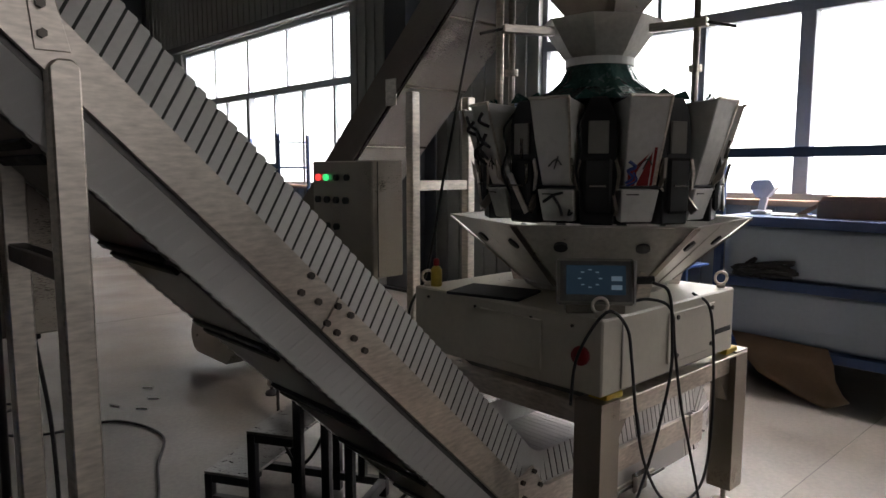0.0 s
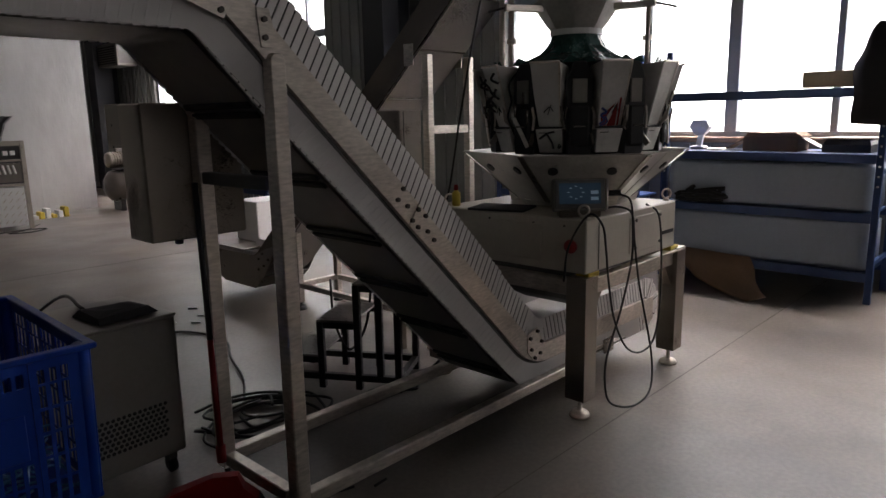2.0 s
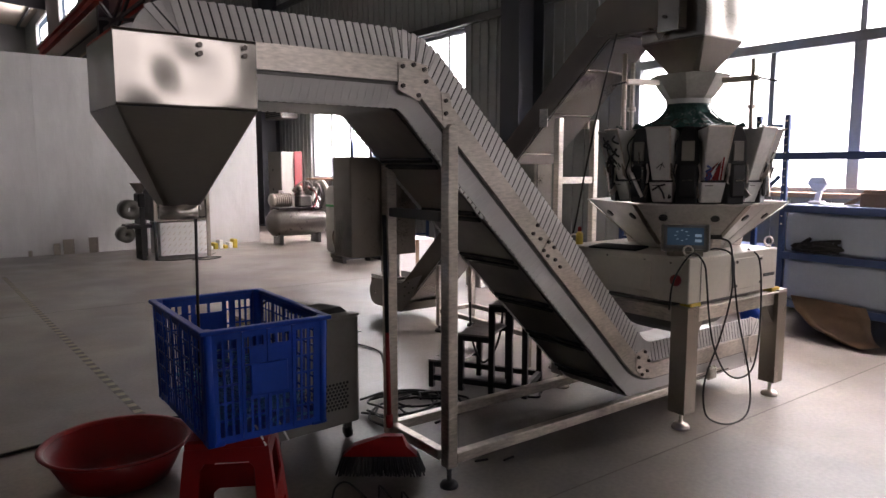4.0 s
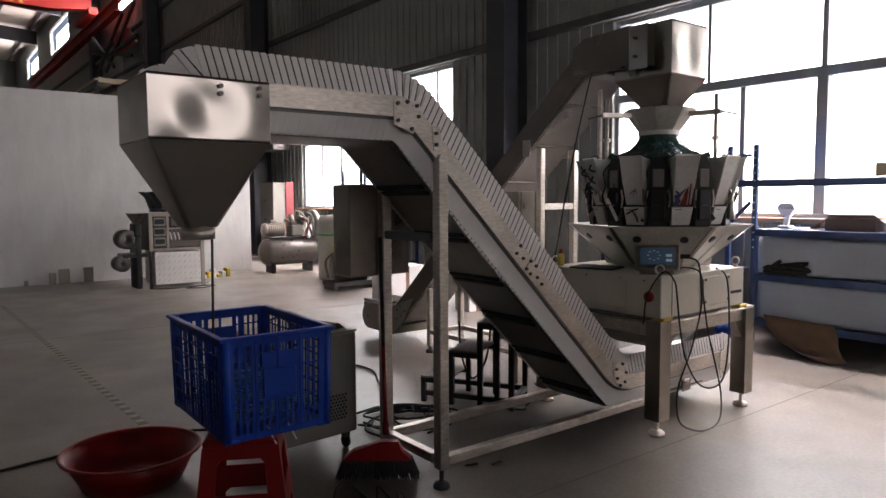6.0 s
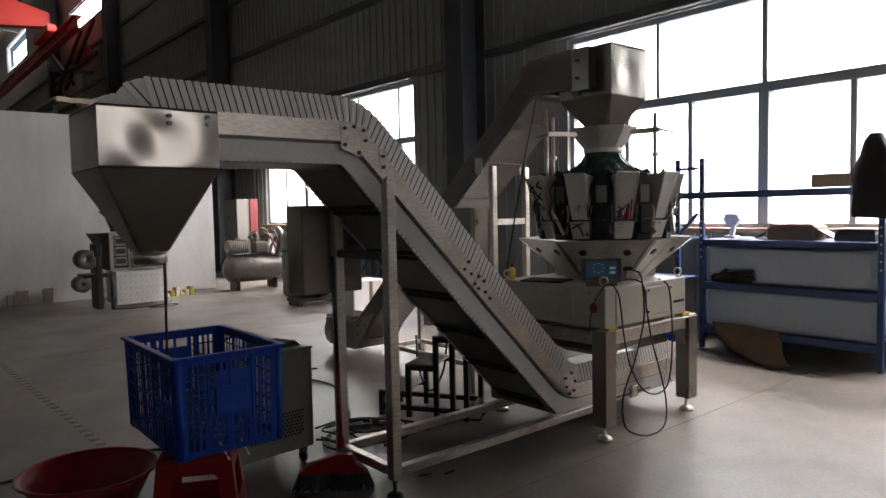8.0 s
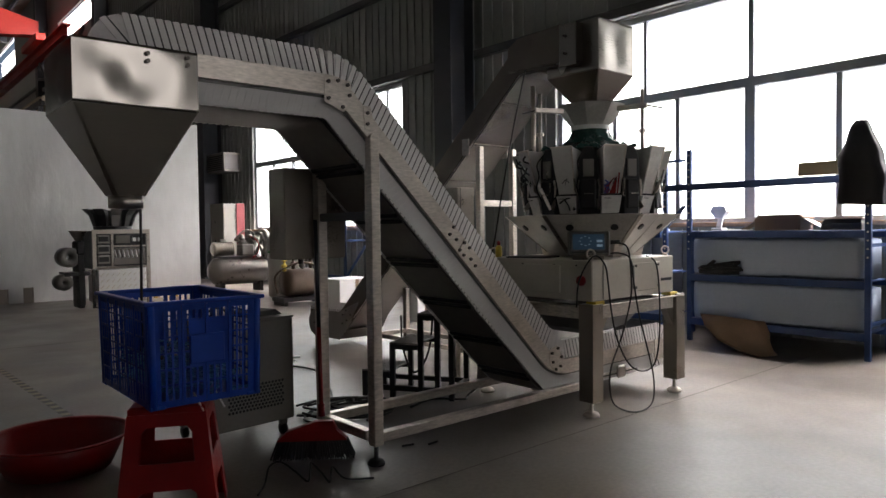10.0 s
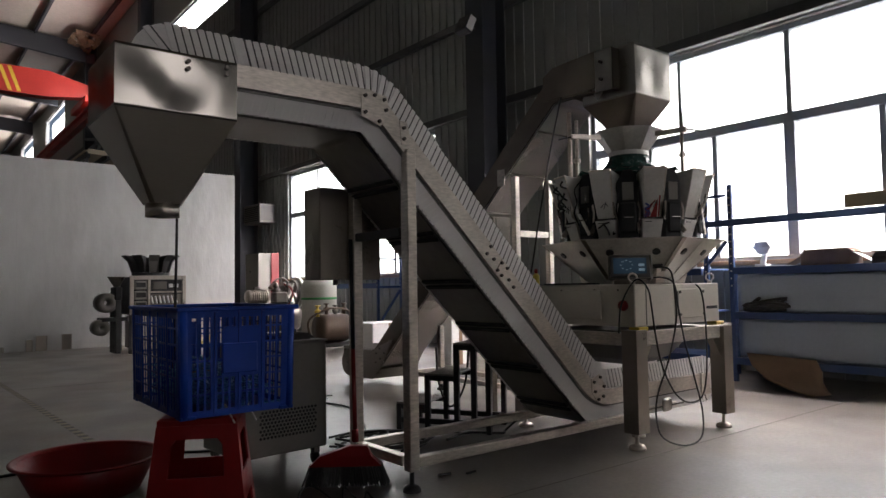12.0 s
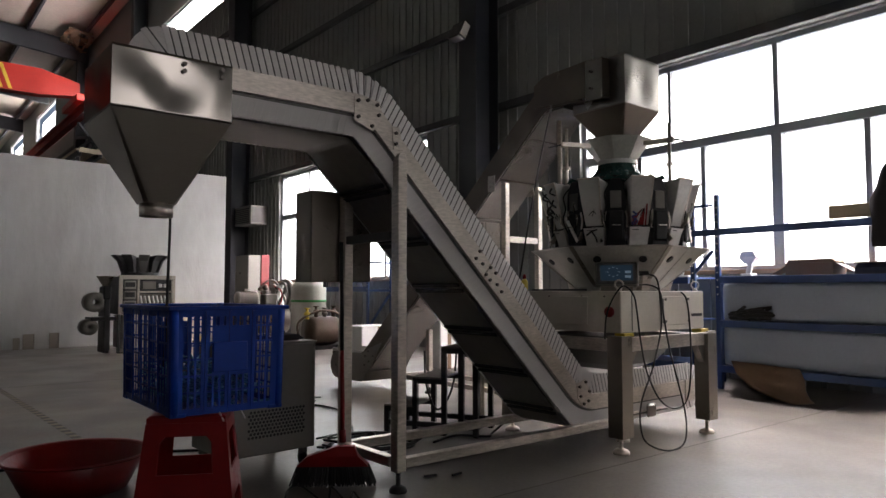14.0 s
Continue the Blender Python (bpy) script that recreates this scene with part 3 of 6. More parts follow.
WID = 0.55
conveyor = thing("incline_conveyor", (0, 0, 0), "stainless steel Z-shaped incline conveyor with grey slatted belt", "conveyor")
A, B, C, D = (-1.12, 1.965), (-0.145, 1.965), (1.48, 0.34), (2.70, 0.34)
top_line = rounded([A, B, C, D], (0.24, 0.28))
ret_line = rounded([(-1.12, 1.88), (-0.18, 1.88), (1.45, 0.25), (2.70, 0.25)], (0.10, 0.34))
main_loop = belt_loop(top_line, ret_line, 0.043)
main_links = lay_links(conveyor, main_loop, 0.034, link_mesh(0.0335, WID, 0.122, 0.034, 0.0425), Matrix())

# side rails, in sections that butt at the elbows and at the mid joint
rt = rounded([(-0.87, 1.965), B, C, (2.62, 0.34)], (0.16, 0.28), 8)
rb = rounded([(-0.87, 1.868), (-0.185, 1.868), (1.44, 0.245), (2.62, 0.245)], (0.06, 0.38), 8)
J = Vector((0.665, 1.155)), Vector((0.61, 1.075))
for y0, side in ((0.0, 1), (WID - 0.02, 0)):
    first = band(rt[:9] + [J[0]], rb[:9] + [J[1]], y0, y0 + 0.02)
    second = band([J[0] + Vector((0.004, -0.004))] + rt[10:], [J[1] + Vector((0.004, -0.004))] + rb[10:], y0, y0 + 0.02)
    part("side_rail", first, STEEL, conveyor)
    part("side_rail", second, STEEL, conveyor)
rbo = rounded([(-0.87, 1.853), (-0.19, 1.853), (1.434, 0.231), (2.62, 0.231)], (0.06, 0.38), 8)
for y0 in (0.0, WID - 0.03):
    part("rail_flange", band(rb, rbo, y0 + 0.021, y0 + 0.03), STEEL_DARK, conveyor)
# dark bottom pan with cross flights
pan_u = rounded([(-0.85, 1.768), (-0.225, 1.768), (1.405, 0.138), (2.6, 0.138)], (0.08, 0.22), 8)
pan_l = rounded([(-0.85, 1.758), (-0.229, 1.758), (1.401, 0.128), (2.6, 0.128)], (0.08, 0.22), 8)
part("bottom_pan", band(pan_u, pan_l, 0.07, WID - 0.04), UNDER_PAN, conveyor, "grey sheet bottom pan")
fl = mesh_of("flight", box(-0.012, 0.012, 0.075, WID - 0.045, -0.012, 0.0, 0.002), BLACK)
s2 = math.sqrt(0.5)
for k in range(6):
    for e in (0.0, 0.045):
        q = 0.12 + 0.36 * k + e
        share("flight", fl, conveyor, pose(-0.10 + q * s2, 0, 1.63 - q * s2, 0, 45, 0), "dark cross flight")
skirt_u = rounded([(-0.87, 1.858), (-0.189, 1.858), (1.436, 0.235), (2.62, 0.235)], (0.06, 0.38), 8)
skirt_l = rounded([(-0.87, 1.760), (-0.2305, 1.760), (1.399, 0.131), (2.62, 0.131)], (0.08, 0.22), 8)
for y0 in (0.0222, WID - 0.0245):
    part("return_skirt", band(skirt_u, skirt_l, y0, y0 + 0.0023), RETURN, conveyor, "grey return belt skirt")
rs = mesh_of("skirt_rib", box(-0.004, 0.004, 0.0211, 0.0221, -0.084, 0.0), RETURN)
for k in range(17):
    share("skirt_rib", rs, conveyor, pose(-0.84 + 0.036 * k, 0, 1.852, 0, 16, 0))
for k in range(58):
    q = 0.12 + 0.036 * k
    share("skirt_rib", rs, conveyor, pose(-0.145 + q * 0.7071, 0, 1.815 - q * 0.7071, 0, 61, 0))
# elbow plates and bolts
plates = ([(-0.245, 1.945), (-0.19, 1.955), (-0.095, 1.945), (-0.085, 1.865), (-0.135, 1.79), (-0.245, 1.83)],
          [(1.395, 0.42), (1.475, 0.445), (1.53, 0.365), (1.52, 0.29), (1.45, 0.272), (1.40, 0.33)],
          [(-0.022, 1.835), (0.024, 1.835), (0.052, 1.715), (-0.012, 1.715)])
for pl in plates:
    part("elbow_plate", prism(pl, -0.005, -0.0005, "xz", None, 0.0012), STEEL, conveyor)
bolts(conveyor, [(x, -0.005, z) for x, z in ((-0.225, 1.93), (-0.17, 1.94), (-0.115, 1.925), (-0.105, 1.875), (-0.145, 1.815), (-0.225, 1.85),
                                            (1.415, 0.40), (1.475, 0.425), (1.51, 0.365), (1.50, 0.305), (1.455, 0.29), (1.425, 0.34),
                                            (0.001, 1.80), (0.001, 1.745))])
bolts(conveyor, [(x, 0.0, z) for x, z in ((0.58, 1.22), (0.55, 1.18), (0.60, 1.15), (0.66, 1.13), (0.625, 1.09), (0.655, 1.06), (0.70, 1.10), (0.71, 1.035), (0.745, 0.995))])
for x, z in ((-1.07, 1.93), (-1.07, 1.90), (-0.91, 1.935), (-0.91, 1.905)):
    bolts(conveyor, [(x, -0.014, z)])
# frame
for y0, y1 in ((-0.024, 0.036), (WID - 0.06, WID)):
    tall = 1.70 if y0 < 0 else 1.60
    part("post", prism([(0.005, 0.1), (0.062, 0.1), (0.062, tall - 0.015), (0.048, tall), (0.019, tall), (0.005, tall - 0.015)], y0, y1, "xz", None, 0.004), STEEL, conveyor)
    part("base_rail", box(0.063, 1.9, y0 + 0.005, y1 - 0.005, 0.115, 0.165, 0.004), STEEL, conveyor)
    foot(conveyor, 0.033, (y0 + y1) / 2, 0.1, dark=True)
    part("base_post", box(1.85, 1.9, y0 + 0.006, y1 - 0.006, 0.166, 0.235, 0.003), STEEL, conveyor)
    foot(conveyor, 1.87, (y0 + y1) / 2, 0.114)
part("cross_rail", box(0.01, 0.06, 0.061, WID - 0.061, 0.115, 0.165, 0.004), STEEL, conveyor)
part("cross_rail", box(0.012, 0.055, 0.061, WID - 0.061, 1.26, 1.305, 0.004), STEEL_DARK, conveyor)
for y0, e in ((-0.001, -1), (WID + 0.001, 1)):
    slot = part("bearing_slot", box(1.95, 2.30, min(y0, y0 + e * 0.012), max(y0, y0 + e * 0.012), 0.155, 0.185, 0.002), STEEL, conveyor, "slotted take-up bracket")
    part("bearing", box(2.10, 2.20, min(y0 + e * 0.013, y0 + e * 0.04), max(y0 + e * 0.013, y0 + e * 0.04), 0.135, 0.225, 0.012), STEEL_HOPPER, slot, "bright pillow bearing")
    part("adjusting_screw", rod((1.90, y0 + e * 0.02, 0.17), (2.36, y0 + e * 0.02, 0.17), 0.006, 8), BOLT, slot)
    part("end_plate", box(2.62, 2.74, min(y0, y0 + e * 0.006), max(y0, y0 + e * 0.006), 0.19, 0.345, 0.002), STEEL, conveyor)
part("drive_motor", moved(lathe([(0.001, 0), (0.07, 0), (0.075, 0.02), (0.075, 0.2), (0.05, 0.22), (0.001, 0.22)], 18), pose(2.55, WID + 0.02, 0.3, -90, 0, 0)), IRON, conveyor, "grey drive motor", True)


def hopper(name, x0, x1, y0, y1, z0, z1, cx, cy, r, zo, zb, label, dents=0.0055, sheet=None, cone=None):
    """A sheet-steel discharge hood with a tapering chute and a round outlet."""
    h = thing(name, (0, 0, 0), label, "hopper")
    b = bmesh.new()
    n = 22
    corners = [(x0, y0), (x1, y0), (x1, y1), (x0, y1)]
    for k in range(4):
        (ax, ay), (bx, by) = corners[k], corners[(k + 1) % 4]
        nx, ny = (by - ay), -(bx - ax)
        ln = math.hypot(nx, ny)
        grid = []
        for i in range(n + 1):
            row = []
            for j in range(n + 1):
                u, v = i / n, j / n
                w = math.sin(math.pi * u) * math.sin(math.pi * v)
                d = (dents if k == 0 else -dents if k < 3 else -0.002) * w ** 0.7 * (math.sin(8.2 * u + 0.9 + 2.2 * k) * (0.65 + 0.35 * math.cos(3.4 * v - 0.8)) + 0.45 * math.sin(4.4 * u + 4.0 * v + k))
                row.append(b.verts.new((ax + (bx - ax) * u + nx / ln * d, ay + (by - ay) * u + ny / ln * d, z0 + (z1 - z0) * v)))
            grid.append(row)
        for i in range(n):
            for j in range(n):
                b.faces.new((grid[i][j], grid[i + 1][j], grid[i + 1][j + 1], grid[i][j + 1]))
    bmesh.ops.remove_doubles(b, verts=b.verts, dist=0.0005)
    for e in b.edges:
        e.smooth = not all(any(abs(v.co.x - cx0) < 0.001 and abs(v.co.y - cy0) < 0.001 for cx0, cy0 in corners) for v in e.verts)
    ob = part("hood", b, sheet or STEEL_HOPPER, h, "wavy bright sheet-steel hood", True)
    sol = ob.modifiers.new("thick", "SOLIDIFY")
    sol.thickness = 0.002
    # folded pyramid of four flat sheets with slightly rounded corners
    def ring(ax, bx, ay, by, z, e):
        return [(ax + e, ay, z), (bx - e, ay, z), (bx, ay + e, z), (bx, by - e, z), (bx - e, by, z), (ax + e, by, z), (ax, by - e, z), (ax, ay + e, z)]
    b = loft([ring(x0, x1, y0, y1, z0, 0.004), ring(cx - r, cx + r, cy - r, cy + r, zo, r * 0.25)], None, False)
    ob = part("chute", b, cone or CHUTE_STEEL, h, "tapering steel chute")
    sol = ob.modifiers.new("thick", "SOLIDIFY")
    sol.thickness = 0.002
    part("outlet", moved(lathe([(r - 0.004, zo - zb + 0.002), (r + 0.003, zo - zb + 0.004), (r + 0.003, 0.0), (r - 0.001, 0.0), (r - 0.004, zo - zb + 0.002)], 28), pose(cx, cy, zb)), STEEL, h, "round steel outlet collar", True)
    return h


hopper("discharge_hopper", -1.345, -0.864, -0.012, 0.44, 1.712, 1.962, -1.098, 0.215, 0.066, 1.368, 1.316, "stainless discharge hopper on the conveyor's end")

# control box of the conveyor, on its rear post
cbox = thing("control_box", (0, 0, 0), "stainless steel electrical control box on the conveyor post", "control box")
part("body", box(-0.17, 0.225, WID + 0.005, WID + 0.19, 1.05, 1.56, 0.006), STEEL_DULL, cbox)
part("door", box(-0.155, 0.21, WID + 0.191, WID + 0.205, 1.065, 1.545, 0.004), STEEL_DULL, cbox)
for x in (-0.02, 0.09):
    part("cable_gland", rod((x, WID + 0.1, 1.05), (x, WID + 0.1, 1.02), 0.016, 10), BLACK, cbox)
part("lead", cable([(0.09, WID + 0.1, 1.02), (0.12, WID + 0.11, 0.75), (0.13, WID + 0.12, 0.4), (0.15, WID + 0.2, 0.1), (0.2, WID + 0.3, 0.012), (0.3, WID + 0.4, 0.012)], 0.006), BLACK, cbox)

# second conveyor, feeding the weigher from behind: runs along y
feeder = thing("feeding_conveyor", (0, 0, 0), "stainless steel incline conveyor feeding the weigher", "conveyor")
FX, FW = 1.81, 0.44
FM = Matrix(((0, 1, 0, FX), (1, 0, 0, 0), (0, 0, 1, 0), (0, 0, 0, 1)))   # local x runs along y, local y along x
f_top = rounded([(0.32, 2.43), (0.66, 2.43), (3.07, 0.29), (3.72, 0.29)], (0.14, 0.24))
f_ret = rounded([(0.32, 2.36), (0.64, 2.36), (3.05, 0.23), (3.72, 0.23)], (0.09, 0.3))
lay_links(feeder, belt_loop(f_top, f_ret, 0.035), 0.036, link_mesh(0.0355, FW, 0.10, 0.03, 0.035), FM, 0.5)
f1 = rounded([(0.3, 2.52), (0.69, 2.52), (3.12, 0.36), (3.7, 0.36)], (0.12, 0.22), 8)
f2 = rounded([(0.3, 2.35), (0.62, 2.35), (3.03, 0.20), (3.7, 0.20)], (0.09, 0.3), 8)
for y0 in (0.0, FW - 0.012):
    part("side_rail", moved(band(f1, f2, y0, y0 + 0.012), FM), FEED_SHADED, feeder)
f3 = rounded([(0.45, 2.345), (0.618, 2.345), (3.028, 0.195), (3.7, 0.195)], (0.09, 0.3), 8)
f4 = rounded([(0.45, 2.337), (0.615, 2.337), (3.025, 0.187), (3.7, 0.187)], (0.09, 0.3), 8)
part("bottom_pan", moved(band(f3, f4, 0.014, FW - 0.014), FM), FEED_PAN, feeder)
lip = mesh_of("pan_joint", moved(box(-0.006, 0.006, 0.015, FW - 0.015, -0.006, 0.0), Matrix()), STEEL_HOPPER)
du = Vector((2.38, -2.11)).normalized()
for k in range(7):
    q = 0.25 + 0.42 * k
    share("pan_joint", lip, feeder, FM @ pose(0.615 + du.x * q, 0, 2.337 + du.y * q, 0, 41.6, 0))
for y0, lean in ((0.0, 1), (FW - 0.012, -1)):
    part("joint_plate", moved(prism([(1.16, 1.93), (1.24, 1.93), (1.24, 1.80), (1.16, 1.80)], y0 - 0.006 if lean > 0 else y0 + 0.013, y0 - 0.001 if lean > 0 else y0 + 0.018, "xz"), FM), STEEL, feeder)
tail_line = [(2.76, 0.50), (2.95, 0.44), (3.10, 0.37), (3.60, 0.365), (3.68, 0.33), (3.725, 0.26), (3.725, 0.19), (3.69, 0.12), (3.62, 0.085), (3.12, 0.085), (2.98, 0.20)]
for x0, x1 in ((FX - 0.010, FX - 0.002), (FX + FW + 0.002, FX + FW + 0.010)):
    tail = part("tail_plate", prism(tail_line, x0, x1, "yz", None, 0.002), INFEED, feeder, "scuffed rounded tail plate")
    if x0 < FX:
        for y, z in ((2.90, 0.36), (2.97, 0.30), (3.04, 0.35), (2.98, 0.40), (3.05, 0.26), (3.60, 0.22)):
            part("bolt", rod((x0, y, z), (x0 - 0.010, y, z), 0.011, 6), BOLT, tail)
part("tail_sheet", prism([(2.99, 0.195), (3.12, 0.088), (3.62, 0.088), (3.69, 0.123), (3.722, 0.19), (3.722, 0.26), (3.68, 0.327), (3.675, 0.32), (3.715, 0.258), (3.715, 0.192), (3.684, 0.128), (3.617, 0.094), (3.124, 0.094), (2.996, 0.20)], FX, FX + FW, "yz"), INFEED, feeder, "curved steel tail sheet")
for x in (FX + 0.005, FX + FW - 0.055):
    part("post", box(x, x + 0.05, 1.05, 1.10, 0.06, 1.86, 0.004), STEEL, feeder)
    foot(feeder, x + 0.025, 1.075, 0.06)
    part("post", box(x, x + 0.05, 2.51, 2.56, 0.06, 0.62, 0.004), STEEL, feeder)
    foot(feeder, x + 0.025, 2.535, 0.06, dark=True)
    part("base_rail", box(x + 0.004, x + 0.046, 1.101, 2.509, 0.18, 0.22, 0.003), STEEL, feeder)
part("cross_rail", box(FX + 0.056, FX + FW - 0.056, 1.055, 1.095, 1.385, 1.435, 0.003), STEEL, feeder)
part("cross_rail", box(FX + 0.056, FX + FW - 0.056, 2.515, 2.555, 0.18, 0.22, 0.003), STEEL, feeder)
hopper("infeed_hopper", 1.876, 2.283, -0.05, 0.40, 2.277, 2.628, 2.12, 0.195, 0.11, 2.10, 2.08, "stainless infeed hopper above the weigher", 0.005, INFEED, FEED_SHADED)
hood = thing("conveyor_hood", (0, 0, 0), "bent sheet-steel cover over the feeding conveyor", "cover")
hb = bmesh.new()
prism([(0.715, 2.381), (0.715, 2.546), (0.62, 2.60), (0.216, 2.618), (0.216, 2.358)], 1.797, 1.801, "yz", hb)
prism([(0.72, 2.55), (0.62, 2.605), (0.214, 2.623), (0.214, 2.618), (0.618, 2.600), (0.716, 2.546)], 1.80, FX + FW + 0.008, "yz", hb)
box(FX + FW + 0.002, FX + FW + 0.008, 0.26, 0.64, 2.36, 2.60, 0, hb)
part("joint_flange", box(1.790, 1.7965, 0.072, 0.222, 2.323, 2.614, 0.002), STEEL_HOPPER, hood, "bright bolted joint flange")
for z in (2.41, 2.53):
    part("bolt", rod((1.79, 0.17, z), (1.778, 0.17, z), 0.011, 6), BOLT, hood)
part("side_wall", box(1.7975, 1.874, 0.074, 0.08, 2.34, 2.61), FEED_SHADED, hood)
part("floor_sheet", prism([(0.715, 2.376), (0.08, 2.335), (0.08, 2.331), (0.715, 2.372)], 1.802, FX + FW, "yz"), FEED_SHADED, hood)
part("cover_sheet", hb, FEED_SHADED, hood)

# switch cabinet on the feeder's frame
cab = thing("switch_cabinet", (0, 0, 0), "stainless switch cabinet with red and green pilot lamps", "control box")
part("body", box(1.57, 1.755, 1.05, 1.55, 0.98, 1.53, 0.006), STEEL_DULL, cab)
for k, (y, m) in enumerate(((1.49, LAMP_R), (1.42, LAMP_G), (1.33, BLACK), (1.24, BLACK))):
    part("pilot_lamp" if k < 2 else "push_button", rod((1.57, y, 1.45), (1.555, y, 1.45), 0.016, 12), m, cab, ("red pilot lamp", "green pilot lamp", "", "")[k])
for k in range(7):
    y, z = 1.49 - 0.08 * (k % 4), 1.34 - 0.13 * (k // 4)
    part("push_button", rod((1.57, y, z), (1.552, y, z), 0.017, 12), BLACK, cab)
part("hinge_gap", box(1.60, 1.604, 1.047, 1.0495, 0.985, 1.525), BLACK, cab)
part("stand", box(1.68, 1.72, 1.2, 1.24, 0.0, 0.98), STEEL_DULL, cab)


# ---- the weigher on its stand ----
stand = thing("weigher_stand", (0, 0, 0), "stainless steel four-legged stand under the weigher", "stand")
for x0, y0 in ((1.51, -0.26), (2.50, -0.26), (1.51, 0.68), (2.50, 0.68)):
    part("leg", loft([rect(x0, x0 + 0.108, y0, y0 + 0.108, 0.1), rect(x0, x0 + 0.108, y0, y0 + 0.108, 0.52), rect(x0, x0 + 0.108, y0, y0 + 0.108, 0.72)]), STEEL_DULL, stand)
    g = 1 if x0 < 2 else -1
    e = x0 + (0.109 if g > 0 else -0.001)
    part("gusset", prism([(e, 0.5), (e + g * 0.09, 0.62), (e, 0.62)], y0 + 0.03, y0 + 0.08, "xz"), STEEL_DULL, stand)
    foot(stand, x0 + 0.054, y0 + 0.054, 0.1, r=0.052)
for y0 in (-0.235, 0.70):
    part("top_rail", box(1.619, 2.499, y0, y0 + 0.06, 0.622, 0.70, 0.004), STEEL, stand)
for x0 in (1.53, 2.52):
    part("top_rail", box(x0, x0 + 0.06, -0.151, 0.679, 0.622, 0.70, 0.004), STEEL, stand)
part("foot_flange", box(1.619, 2.6, -0.262, -0.236, 0.701, 0.712, 0.002), STEEL, stand)
# the chute's dark colour holds the shade below the base box
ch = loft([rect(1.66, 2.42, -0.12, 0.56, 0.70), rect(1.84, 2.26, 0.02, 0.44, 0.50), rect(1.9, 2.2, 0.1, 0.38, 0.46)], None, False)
ob = part("discharge_chute", ch, STEEL_DARK, stand, "tapered discharge chute, coloured dark for the shade under the weigher")
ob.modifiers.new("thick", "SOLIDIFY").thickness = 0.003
for x in (1.56, 2.44):
    part("pad", box(x, x + 0.1, -0.245, -0.17, 0.713, 0.738, 0.004), YELLOW, stand, "yellow plastic pad")
    part("pad", box(x, x + 0.1, 0.6, 0.69, 0.713, 0.738, 0.004), YELLOW, stand, "yellow plastic pad")

weigher = thing("multihead_weigher", (0, 0, 0), "cream-painted multihead combination weigher with steel buckets", "weighing machine")
WC = (2.115, 0.20)
part("base_box", box(1.52, 2.47, -0.25, 0.69, 0.74, 1.0, 0.006), CREAM, weigher, "cream painted base cabinet")
part("cover_panel", box(1.93, 2.29, -0.258, -0.251, 0.775, 0.965, 0.004), CREAM, weigher)
part("cover_panel", box(1.511, 1.519, 0.0, 0.3, 0.78, 0.965, 0.003), CREAM, weigher)
part("vertical_trim", box(1.63, 1.637, -0.254, -0.2505, 0.75, 0.99), GREY_BOX, weigher)
part("vertical_trim", box(1.955, 1.967, -0.262, -0.2585, 0.79, 0.95), STEEL_DARK, weigher)
part("name_plate", box(2.31, 2.44, -0.255, -0.251, 0.826, 0.846), BLACK, weigher, "small black plate with worn lettering")
bolts(weigher, [(x, -0.252, z) for x in (1.99, 2.26) for z in (0.80, 0.945)])
for y in (-0.13, 0.05, 0.33, 0.6):
    part("screw", rod((1.52, y, 0.965), (1.514, y, 0.965), 0.006, 6), BOLT, weigher)
part("emergency_stop", moved(lathe([(0.001, 0.02), (0.03, 0.02), (0.034, 0.01), (0.034, 0.0), (0.001, 0.0)], 18), pose(1.519, -0.17, 0.87, 0, -90, 0)), RED_PLASTIC, weigher, "red emergency stop button", True)


def eye_bolt(x, y, z):
    b = bmesh.new()
    n, R, r = 18, 0.026, 0.006
    rings = [[b.verts.new(((R + r * math.cos(u)) * math.cos(v), r * math.sin(u), R + 0.014 + (R + r * math.cos(u)) * math.sin(v))) for u in (2 * math.pi * k / 7 for k in range(7))] for v in (2 * math.pi * i / n for i in range(n))]
    for i in range(n):
        for k in range(7):
            b.faces.new((rings[i][k], rings[(i + 1) % n][k], rings[(i + 1) % n][(k + 1) % 7], rings[i][(k + 1) % 7]))
    merge(b, lathe([(0.001, 0.016), (0.016, 0.014), (0.018, 0.0), (0.001, 0.0)], 12))
    part("lifting_eye", moved(b, pose(x, y, z, 0, 0, -40)), STEEL, weigher, "steel lifting eye", True)


for x, y in ((1.56, -0.21), (2.43, -0.21), (1.56, 0.65), (2.43, 0.65)):
    eye_bolt(x, y, 1.0)

